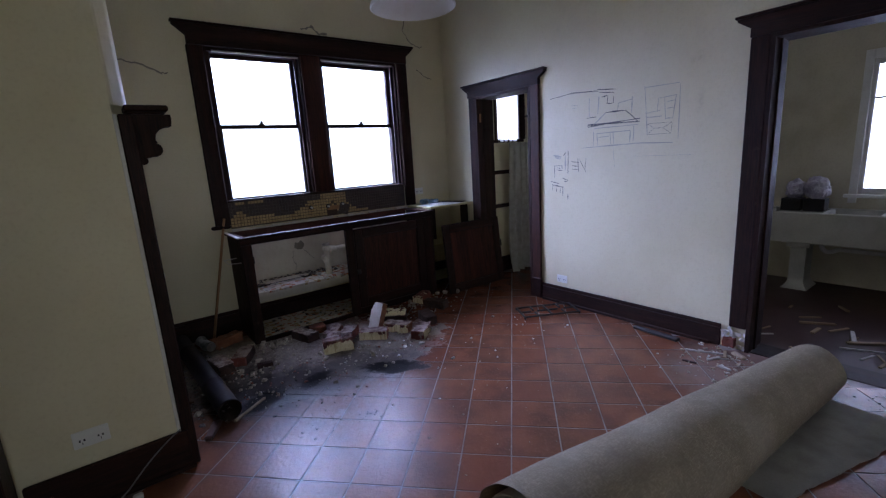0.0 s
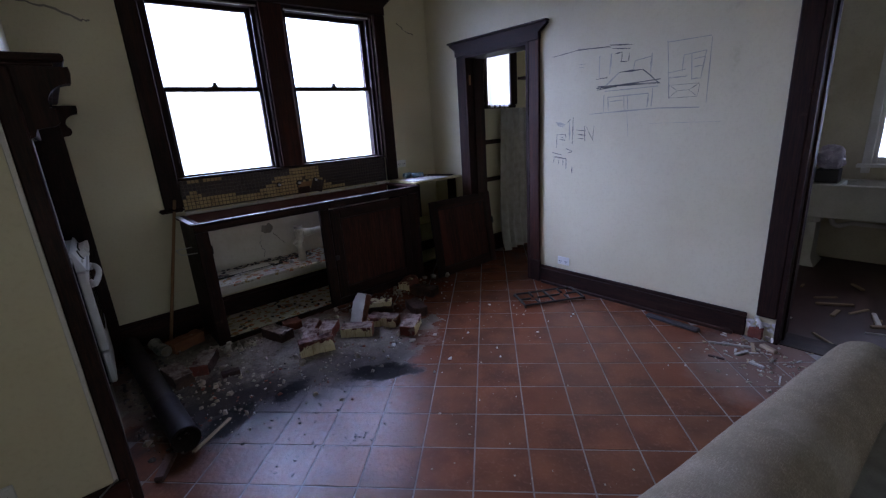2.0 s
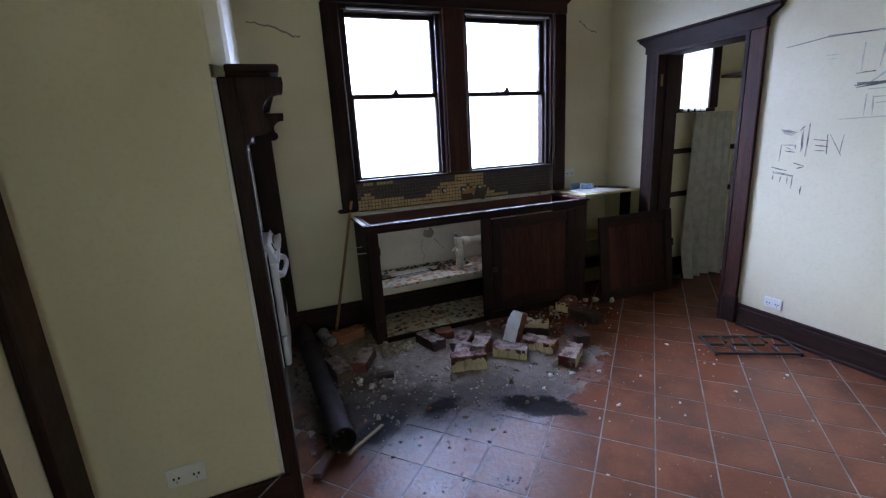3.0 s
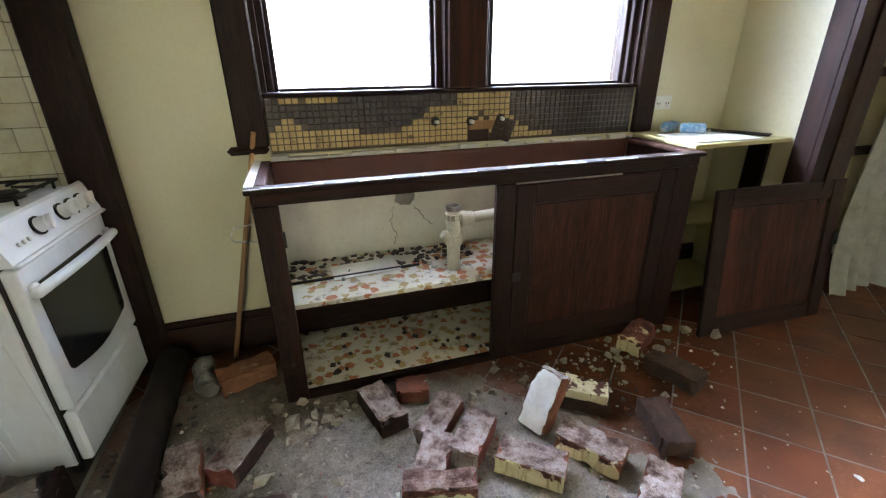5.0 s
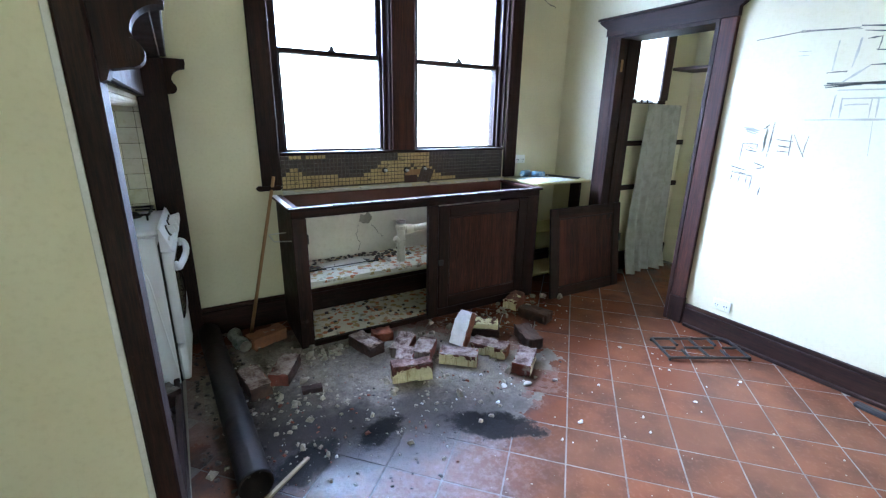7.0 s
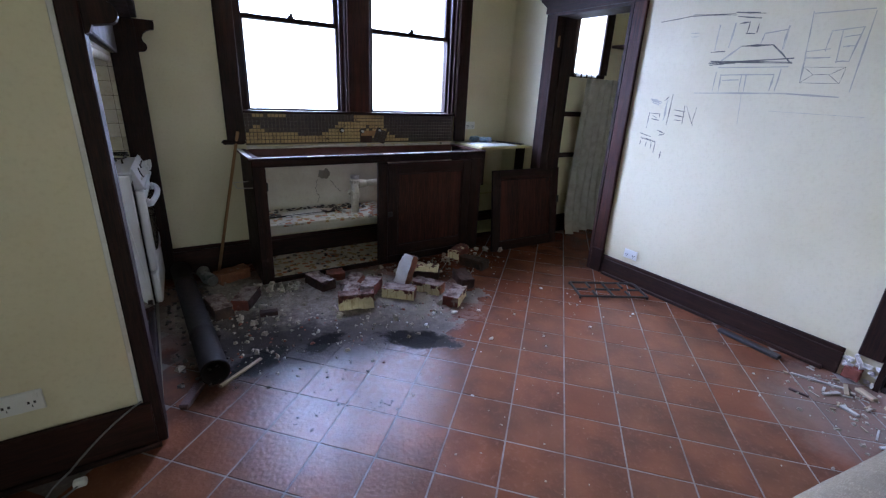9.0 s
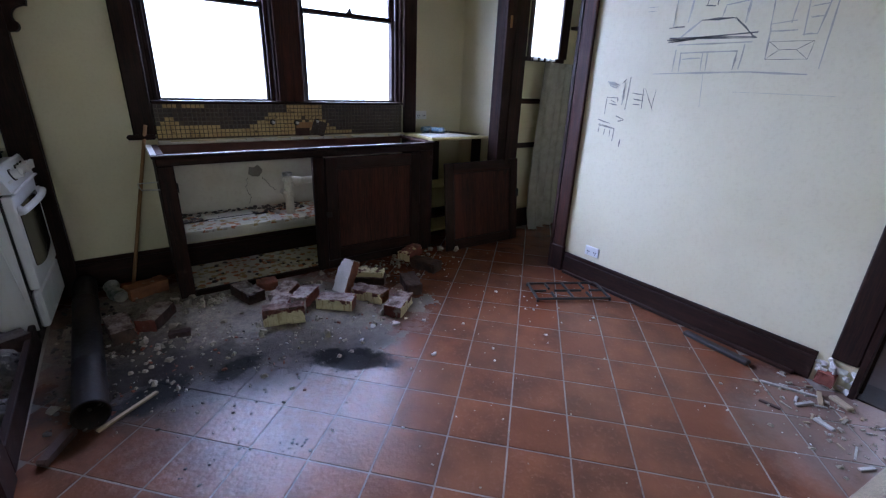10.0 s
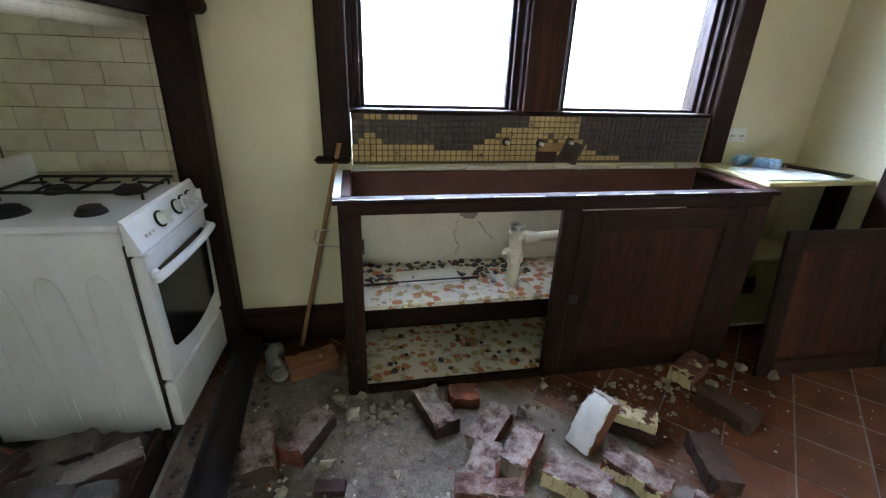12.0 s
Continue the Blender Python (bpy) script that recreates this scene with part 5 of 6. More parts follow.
# ---- broken plaster at the laundry door post ----
for y0, y1, s in ((LAU[1] + 0.004, LAU[1] + 0.15, 1), (LAU[0] - 0.15, LAU[0] - 0.004, 2)):
    bm = bmesh.new()
    r_ = random.Random(s)
    for k in range(26):
        lump(bm, (XE - 0.004 + r_.uniform(-0.012, 0.006), r_.uniform(y0, y1), r_.uniform(0.0, 0.15) + (0.02 if s == 2 else 0)), (r_.uniform(0.02, 0.05), r_.uniform(0.02, 0.06), r_.uniform(0.02, 0.05)), k + s * 50, 0.4, 1)
    tagged(setting("broken_plaster_" + str(s), bm, WHITECHIP if s == 1 else BARE, "crumbling plaster at the foot of the door post"), kind="structure")
brick(XE - 0.02, LAU[1] + 0.10, 0.045, 90, BRICKRED, 41, "red brick end bared at the door post", size=(0.075, 0.05, 0.065), group="bare bricks at the door post")
setting("torn_plaster_edge", boxes((XE - 0.006, XE - 0.0005, LAU[0] - 0.165, LAU[0] - 0.112, 0.15, 0.75), bev=0.002), BARE)


# ---- old hinge plates on the near laundry casing ----
for z in (1.41, 1.31, 1.20):
    plate = thing("hinge_plate", pose(XE - 0.029, LAU[0] - 0.085, z, 0, 0, -90), "glossy black metal plate screwed to the door casing", "plate", "black plates on the door casing")
    leaf = part("leaf", boxes((-0.036, 0.036, -0.006, 0.0, -0.038, 0.038), bev=0.003), OVENGLASS, plate)
    for dz in (-0.022, 0.0):
        part("screw", rod(bmesh.new(), (0.012, -0.0055, dz), (0.012, -0.0085, dz), 0.005, 0.004, 10), CHROME, leaf)


# ---- flue pipe, can, broom handle, grate ----
def flue_pipe():
    a, b, r = Vector((-0.545, -0.10, 0.064)), Vector((-0.475, -1.54, 0.064)), 0.063
    root = thing("flue_pipe", Matrix.Translation(a), "sooty black metal flue pipe lying on rubble", "pipe")
    d = (b - a).normalized()
    q = d.to_track_quat("Z", "Y").to_matrix().to_4x4()
    L = (b - a).length
    bm = bmesh.new()
    lathe(bm, [(r - 0.004, 0), (r, 0), (r, 0.30), (r + 0.003, 0.31), (r + 0.003, 0.33), (r, 0.34), (r, L * 0.72), (r + 0.003, L * 0.725), (r, L * 0.74), (r, L - 0.02), (r + 0.003, L - 0.012), (r + 0.002, L), (r - 0.004, L), (r - 0.005, L - 0.3), (r - 0.005, 0.3), (r - 0.004, 0)], 28, q)
    for v in bm.verts:
        v.co += v.co.normalized() * 0.0 + Vector((noise.noise(v.co * 7), noise.noise(v.co * 7 + Vector((3, 1, 2))), 0)) * 0.003
    part("tube", bm, PIPEMETAL, root, "", True)
    return root


flue_pipe()
bm = bmesh.new()
rings = []
for n in range(17):
    u = n / 16
    r = 0.034 * (0.80 if n in (0, 16) else 0.93 if n in (1, 15) else 1.0) * (1 - 0.34 * math.exp(-((u - 0.45) / 0.13) ** 2))
    ring = []
    for a in range(20):
        t = 2 * math.pi * a / 20
        q = r * (1 + 0.20 * noise.noise(Vector((u * 7, math.cos(t) * 2, math.sin(t) * 2))) * math.sin(math.pi * u))
        ring.append(bm.verts.new((0.150 * (u - 0.5), q * math.cos(t) + 0.030 * abs(u - 0.45), q * math.sin(t) * 0.9)))
    rings.append(ring)
for p, q in zip(rings, rings[1:]):
    for a in range(20):
        bm.faces.new((p[a], p[(a + 1) % 20], q[(a + 1) % 20], q[a]))
bm.faces.new(rings[0][::-1])
ob = link("crushed_can", bm, PRINTCAN, True)
ob.matrix_basis = pose(-0.405, -0.26, 0.050, 0, 6, -78) @ Matrix.Scale(1.3, 4)
tagged(ob, "crushed silver and green drink can on the floor", "can")
part("end_rim", lathe(bmesh.new(), [(0.0, 0.0), (0.022, 0.0), (0.024, 0.003), (0.027, 0.003), (0.027, -0.002), (0.0, -0.002)], 20), CHROME, ob, "shiny metal can end").matrix_basis = pose(0.0755, 0.016, 0, 0, 90, 0)

bm = rod(bmesh.new(), (0, 0, 0), (0.245, 0.055, 1.03), 0.0115, 0.0105, 12)
ob = link("broom_handle", bm, BARK, True)
ob.matrix_basis = pose(-0.297, -0.085, 0.002)
tagged(ob, "bare wooden broom handle leaning on the window casing", "broom handle")


def pan_grate():
    """Loose pan support from the stove, upside down on the tiles."""
    c = Vector((2.178, -1.722, 0))
    root = thing("stove_grate", pose(c.x, c.y, 0, 0, 0, -29.5), "black iron stove grate lying on the tiles", "grate")
    w, d, r = 0.253, 0.122, 0.0090
    Q = lambda n, *segs: part(n, [rod(b_, a, e, r, seg=8) for b_ in [bmesh.new()] for a, e in segs][0], BLACKIRON, root)
    z = 0.018
    Q("long_bar", ((-w, -d, z), (w, -d, z)))
    Q("long_bar", ((-w, d, z), (w, d, z)))
    Q("cross_bar", ((-w, -d, z), (-w, d, z)))
    Q("cross_bar", ((w, -d, z), (w, d, z)))
    Q("cross_bar", ((0, -d, z), (0, d, z)))
    for xc in (-w / 2, w / 2):
        for dx, dy in ((1, 0), (-1, 0), (0, 1), (0, -1)):
            Q("finger", ((xc + dx * 0.03, dy * 0.03, z), (xc + dx * w / 2 if dx else xc, dy * d if dy else 0, z)))
    for x in (-w, w):
        for y in (-d, d):
            Q("leg", ((x, y, 0.0), (x, y, z)))
    return root


pan_grate()


# ---- sockets ----
def socket(m, label, w=0.115, h=0.072):
    root = thing("power_socket", m, label, "socket", "double power sockets")
    plate = part("faceplate", boxes((-w / 2, w / 2, -0.009, 0.0, -h / 2, h / 2), bev=0.003), PLASTIC, root)
    for s in (-1, 1):
        x = s * w * 0.25
        part("switch", boxes((x - 0.006 + s * 0.014, x + 0.006 + s * 0.014, -0.0125, -0.0095, 0.012, 0.028), bev=0.001), PLASTIC, plate)
        for dx, dz, a in ((-0.008, -0.004, 1), (0.008, -0.004, -1), (0, -0.018, 0)):
            part("pin_slot", boxes((x + dx - 0.0012 - 0.002 * abs(a), x + dx + 0.0012 + 0.002 * abs(a), -0.0098, -0.0092, dz - 0.005, dz + 0.005)), BLACKIRON, plate)
    return root


socket(pose(2.029, -0.0005, 1.076), "white double power socket above the shelf")
socket(pose(XE - 0.0005, -1.665, 0.236, 0, 0, -90), "white double power socket above the skirting")
socket(pose(-1.07, -1.8205, 0.325), "white double power socket on the chimney cheek", 0.13, 0.078)

# cable and plug by the chimney cheek
bm = bmesh.new()
tube(bm, arc((-0.745, -1.83, 0.21), (-0.86, -1.87, 0.17), (-0.98, -1.90, 0.05), 8) + arc((-0.98, -1.90, 0.05), (-1.07, -1.94, 0.008), (-1.035, -1.99, 0.012), 8)[1:] + arc((-1.035, -1.99, 0.012), (-0.99, -1.98, 0.012), (-0.955, -1.935, 0.014), 5)[1:], 0.0035, 8)
LEADGREY = surface("grey_cable_sheath", (0.20, 0.20, 0.19), (0.10, 0.09, 0.08), big=9, small=80, amount=0.6, rough=(0.4, 0.6), bump=0.05)
cable = link("power_lead", bm, LEADGREY, True)
tagged(cable, "grey power lead trailing to a plug on the floor", "cable")
part("plug", boxes((-1.06, -1.02, -2.012, -1.975, 0.001, 0.030), (-0.975, -0.935, -1.945, -1.915, 0.001, 0.028), bev=0.006), PLASTIC, cable)


# ---- pencil drawings on the east wall ----
def strokes(name, label, material, rows, width=0.007, double=True):
    rng = random.Random(len(rows))
    bm = bmesh.new()
    for y0, z0, y1, z1 in rows:
        for k in range(2 if double else 1):
            j = lambda: rng.uniform(-0.0035, 0.0035) * (k + 0.3)
            a, b = Vector((0, y0 + j(), z0 + j())), Vector((0, y1 + j(), z1 + j()))
            d = (b - a)
            n = Vector((0, -d.z, d.y)).normalized() * width * rng.uniform(0.32, 0.6)
            mid = (a + b) / 2 + n * rng.uniform(-0.8, 0.8)
            pts = [a, (a + mid) / 2, mid, (mid + b) / 2, b]
            lo = [bm.verts.new(p - n * (0.5 + 0.5 * (i == 2)) + Vector((XE - 0.0012, 0, 0))) for i, p in enumerate(pts)]
            hi = [bm.verts.new(p + n * (0.5 + 0.5 * (i == 2)) + Vector((XE - 0.0012, 0, 0))) for i, p in enumerate(pts)]
            for i in range(4):
                bm.faces.new((lo[i], lo[i + 1], hi[i + 1], hi[i]))
    return tagged(link(name, bm, material), label, "drawing")


strokes("house_drawing", "faint pencil sketch of a house front on the wall", PENCILPALE, [(-2.096, 1.713, -1.996, 1.635), (-1.988, 1.595, -2.373, 1.597), (-1.985, 1.571, -1.987, 1.455), (-2.016, 1.555, -2.023, 1.456), (-2.137, 1.555, -2.145, 1.460), (-2.162, 1.555, -2.170, 1.461), (-2.311, 1.556, -2.305, 1.465), (-2.340, 1.586, -2.335, 1.466), (-2.016, 1.555, -2.311, 1.556), (-1.875, 1.443, -2.398, 1.453), (-2.398, 1.453, -2.637, 1.444), (-2.198, 1.721, -2.207, 1.776), (-2.207, 1.776, -2.322, 1.786), (-2.323, 1.807, -2.320, 1.687), (-1.944, 1.842, -1.942, 1.693), (-2.030, 1.843, -2.022, 1.706), (-2.033, 1.522, -2.128, 1.527)], 0.007)
strokes("roof_stroke", "dark pencil roof lines of the house sketch", PENCIL, [(-2.096, 1.713, -2.262, 1.711), (-2.262, 1.711, -2.375, 1.617), (-1.927, 1.620, -2.384, 1.636), (-1.933, 1.633, -2.382, 1.617), (-1.930, 1.610, -2.086, 1.624)], 0.008)
strokes("plan_drawing", "faint pencil floor plan on the wall", PENCILPALE, [(-2.413, 1.867, -2.436, 1.649), (-2.417, 1.853, -2.672, 1.851), (-2.675, 1.843, -2.673, 1.470), (-2.436, 1.649, -2.446, 1.513), (-2.521, 1.766, -2.650, 1.775), (-2.651, 1.771, -2.631, 1.617), (-2.521, 1.766, -2.517, 1.667), (-2.565, 1.764, -2.577, 1.612), (-2.580, 1.730, -2.643, 1.740), (-2.587, 1.684, -2.634, 1.689), (-2.430, 1.670, -2.539, 1.680), (-2.438, 1.641, -2.550, 1.639), (-2.575, 1.618, -2.631, 1.617)], 0.006)
strokes("crossed_panel_drawing", "small pencil panel with crossed corners", PENCIL, [(-2.445, 1.592, -2.627, 1.588), (-2.446, 1.513, -2.619, 1.510), (-2.445, 1.592, -2.496, 1.554), (-2.627, 1.588, -2.568, 1.553), (-2.496, 1.554, -2.568, 1.553), (-2.496, 1.554, -2.446, 1.513), (-2.568, 1.553, -2.619, 1.510), (-2.445, 1.592, -2.446, 1.513), (-2.627, 1.588, -2.619, 1.510)], 0.0045, False)
strokes("charcoal_stroke", "long dark charcoal stroke on the wall", PENCIL, [(-1.540, 1.888, -1.763, 1.906), (-1.763, 1.906, -2.020, 1.893), (-1.762, 1.913, -2.027, 1.886), (-2.019, 1.899, -2.179, 1.881), (-2.034, 1.880, -2.169, 1.859), (-2.024, 1.904, -2.154, 1.889)], 0.006)
strokes("hooked_stroke", "short hooked pencil strokes above the house sketch", PENCIL, [(-2.056, 1.838, -2.109, 1.841), (-2.109, 1.841, -2.110, 1.788), (-2.103, 1.781, -2.150, 1.774), (-2.162, 1.828, -2.159, 1.782), (-1.920, 1.685, -2.009, 1.690)], 0.006)
strokes("faint_line", "faint stray pencil lines under the sketches", PENCILPALE, [(-2.333, 1.358, -2.767, 1.353), (-2.165, 1.445, -2.184, 1.274), (-1.768, 1.806, -1.827, 1.802), (-1.773, 1.784, -1.822, 1.782)], 0.004, False)
strokes("wall_scrawl", "sideways scrawled pencil letters on the wall", PENCIL, [(-1.731, 1.429, -1.727, 1.229), (-1.709, 1.413, -1.684, 1.390), (-1.586, 1.300, -1.667, 1.300), (-1.667, 1.300, -1.666, 1.273), (-1.606, 1.263, -1.666, 1.254), (-1.586, 1.300, -1.582, 1.192), (-1.614, 1.283, -1.650, 1.272)], 0.0055)
strokes("wall_scrawl", "sideways pencil letters beside a ruled line", PENCIL, [(-1.762, 1.330, -1.844, 1.323), (-1.834, 1.362, -1.841, 1.244), (-1.777, 1.267, -1.841, 1.263), (-1.777, 1.294, -1.841, 1.290), (-1.844, 1.362, -1.913, 1.242), (-1.915, 1.357, -1.905, 1.250)], 0.0055)
strokes("wall_scrawl", "bold sideways pencil strokes low on the wall", PENCIL, [(-1.541, 1.159, -1.634, 1.139), (-1.552, 1.130, -1.676, 1.108), (-1.554, 1.122, -1.677, 1.102), (-1.669, 1.191, -1.730, 1.168), (-1.730, 1.168, -1.688, 1.154), (-1.557, 1.110, -1.555, 1.073), (-1.602, 1.099, -1.601, 1.063), (-1.643, 1.100, -1.645, 1.056), (-1.671, 1.107, -1.670, 1.028), (-1.732, 1.042, -1.729, 0.996)], 0.006)
strokes("pencil_smudge", "rubbed-out pencil smudge beside the scrawl", PENCILPALE, [(-1.572, 1.395, -1.665, 1.375), (-1.582, 1.382, -1.658, 1.367), (-1.594, 1.371, -1.643, 1.355), (-1.701, 1.391, -1.696, 1.298), (-1.701, 1.354, -1.700, 1.261)], 0.01)


# ---- inside the open cabinet bay ----
def drain_pipe():
    root = thing("drain_pipe", pose(0.722, -0.31, 0.421), "cream plastic waste pipe standing on the cabinet shelf", "pipe")
    part("riser", rod(bmesh.new(), (0, 0, 0), (0, 0, 0.275), 0.030, seg=22), PVC, root, "", True)
    for z0, z1, r in ((0.118, 0.150, 0.037), (0.150, 0.166, 0.034), (0.235, 0.262, 0.037)):
        bm = rod(bmesh.new(), (0, 0, z0), (0, 0, z1), r, r * 0.97, seg=22)
        for k in range(11):
            a = 2 * math.pi * k / 11
            rod(bm, (r * math.cos(a), r * math.sin(a), z0 + 0.002), (r * math.cos(a), r * math.sin(a), z1 - 0.002), 0.0035, seg=6)
        part("collar", bm, PVC, root)
    part("side_boss", rod(bmesh.new(), (-0.028, -0.006, 0.155), (-0.050, -0.010, 0.175), 0.022, 0.020, seg=16), PVC, root)
    part("branch", rod(bmesh.new(), (0.02, 0, 0.228), (0.52, 0.04, 0.244), 0.024, seg=18), PVC, root, "", True)
    for x0, x1, r in ((0.030, 0.062, 0.037), (0.062, 0.090, 0.033)):
        part("collar", rod(bmesh.new(), (x0, 0, 0.229), (x1, 0, 0.231), r, r * 0.96, seg=20), PVC, root)
    part("rim", lathe(bmesh.new(), [(0.024, 0.276), (0.034, 0.276), (0.035, 0.298), (0.026, 0.298), (0.024, 0.276)], 22), CHROME, root, "tarnished metal rim")
    return root


drain_pipe()
ob = link("paper_sheet", boxes((-0.15, 0.15, -0.07, 0.07, 0, 0.004), bev=0.001), PAPER)
ob.matrix_basis = pose(0.335, -0.20, 0.4265, 1.5, 0, 4)
tagged(ob, "stained paper sheet on the cabinet shelf", "paper")
ob = link("metal_strip", boxes((-0.30, 0.30, -0.007, 0.007, 0, 0.010), bev=0.002), BLACKIRON)
ob.matrix_basis = pose(0.28, -0.245, 0.4215, 0, 0, 2)
tagged(ob, "dark strip lying on the cabinet shelf", "strip")
for x, y, r in ((0.23, -0.275, 0.010), (0.64, -0.28, 0.016)):
    bm = rod(bmesh.new(), (0, 0, 0), (0, 0, r * 1.5), r, r * 0.8, 14)
    ob = link("metal_fitting", bm, CHROME, True)
    ob.matrix_basis = pose(x, y, 0.4215)
    tagged(ob, "small shiny plumbing fitting on the cabinet shelf", "fitting")


def tile_litter(name, label, n, seed, x0, x1, y0, y1, z, denser):
    rng = random.Random(seed)
    verts, faces = [], []
    for k in range(n):
        x, y = rng.uniform(x0, x1), y1 - (y1 - y0) * rng.random() ** denser
        s, a = rng.uniform(0.006, 0.014), rng.uniform(0, 3.1)
        c, d = math.cos(a) * s, math.sin(a) * s
        tl = rng.uniform(-0.3, 0.3)
        i = len(verts)
        for px, py in ((-1, -1), (1, -1), (1, 1), (-1, 1)):
            for h in (0.0, 0.005):
                verts.append((x + px * c - py * d, y + px * d + py * c, z + h + s * (1 + px) * max(0, tl)))
        faces += [(i + q[0], i + q[1], i + q[2], i + q[3]) for q in ((0, 2, 4, 6), (1, 7, 5, 3), (0, 1, 3, 2), (2, 3, 5, 4), (4, 5, 7, 6), (6, 7, 1, 0))]
    me = bpy.data.meshes.new(name)
    me.from_pydata(verts, [], faces)
    me.materials.append(TILEDARK)
    return tagged(new(name, me), label, "debris", kind="stuff")


tile_litter("fallen_tiles", "fallen brown mosaic tiles littering the cabinet shelf", 130, 1, 0.0, 0.86, -0.24, -0.03, 0.4215, 1.6)
tile_litter("fallen_tiles_below", "fallen brown mosaic tiles on the cabinet floor", 34, 2, 0.0, 0.86, -0.44, -0.03, 0.0365, 1.0)

# bare patch and cracks in the plaster behind the cabinet
bm = bmesh.new()
ring = [bm.verts.new((0.57 + 0.055 * (1 + 0.5 * noise.noise(Vector((math.cos(t), math.sin(t), 2.0)) * 1.8)) * math.cos(t), -0.0015, 0.685 + 0.042 * (1 + 0.6 * noise.noise(Vector((math.cos(t), math.sin(t), 7.0)) * 1.8)) * math.sin(t))) for t in (2 * math.pi * k / 30 for k in range(30))]
bm.faces.new(ring)
setting("bare_plaster_patch", bm, BARE)


def crack(name, pts, width=0.0022, face=-0.0016):
    bm = bmesh.new()
    rng = random.Random(len(name) + int(pts[0][0] * 100))
    path = []
    for (ax, az), (bx, bz) in zip(pts, pts[1:]):
        for k in range(6):
            s = k / 6
            path.append(Vector((ax + (bx - ax) * s + rng.uniform(-0.006, 0.006), face, az + (bz - az) * s + rng.uniform(-0.006, 0.006))))
    prev = None
    for i, p in enumerate(path):
        w = width * rng.uniform(0.4, 1.3)
        d = (path[min(i + 1, len(path) - 1)] - path[max(i - 1, 0)]).normalized()
        n = Vector((-d.z, 0, d.x)) * w
        cur = (bm.verts.new(p - n), bm.verts.new(p + n))
        if prev:
            bm.faces.new((prev[0], cur[0], cur[1], prev[1]))
        prev = cur
    return setting(name, bm, BARE)


crack("wall_crack_1", [(0.52, 0.64), (0.50, 0.57), (0.53, 0.50), (0.51, 0.44)])
crack("wall_crack_2", [(0.62, 0.64), (0.67, 0.57), (0.72, 0.52)])
crack("wall_crack_3", [(-0.62, 2.30), (-0.45, 2.27), (-0.33, 2.21), (-0.27, 2.22)], 0.006)
crack("wall_crack_4", [(2.02, 2.95), (1.96, 2.78), (2.06, 2.66), (2.18, 2.63), (2.22, 2.64)], 0.005)
crack("wall_crack_5", [(2.12, 2.40), (2.22, 2.33), (2.33, 2.30)], 0.005)
crack("wall_crack_6", [(0.85, 2.66), (0.95, 2.70), (1.02, 2.64), (1.12, 2.66)], 0.010)

# ---- on the corner shelf ----
for x, y, a, lb in ((2.00, -0.075, 15, "crumpled blue and white drink can"), (2.06, -0.13, -35, "flattened blue drink can")):
    bm = bmesh.new()
    lathe(bm, [(0.0, 0), (0.024, 0.0), (0.031, 0.008), (0.031, 0.05), (0.026, 0.06), (0.031, 0.075), (0.030, 0.11), (0.024, 0.118), (0.0, 0.118)], 20)
    for v in bm.verts:
        v.co.x *= 0.75
        v.co += Vector((noise.noise(v.co * 35), noise.noise(v.co * 35 + Vector((a, 0, 0))), 0)) * 0.006
    ob = link("drink_can", bm, BLUECAN, True)
    ob.matrix_basis = pose(x, y, 0.953, 90, 0, a + 90)
    tagged(ob, lb, "can")
ob = link("white_board", boxes((-0.20, 0.20, -0.13, 0.13, 0, 0.006), bev=0.002), PLASTIC)
ob.matrix_basis = pose(2.10, -0.28, 0.9265, 0, 0, -4)
tagged(ob, "flat white board lying on the shelf", "board")
ob = link("metal_sheet", boxes((-0.20, 0.20, -0.05, 0.05, 0, 0.004), bev=0.001), PIPEMETAL)
ob.matrix_basis = pose(2.30, -0.20, 0.9335, 0, 0.4, -62)
tagged(ob, "thin dark metal sheet lying on the shelf", "sheet")
bm = lathe(bmesh.new(), [(0.0, 0.002), (0.05, 0.002), (0.075, 0.008), (0.08, 0.012), (0.078, 0.013), (0.0, 0.005)], 24)
ob = link("pan_lid", bm, CHROME, True)
ob.matrix_basis = pose(2.19, -0.10, 0.926)
tagged(ob, "small dull metal dish on the shelf", "dish")


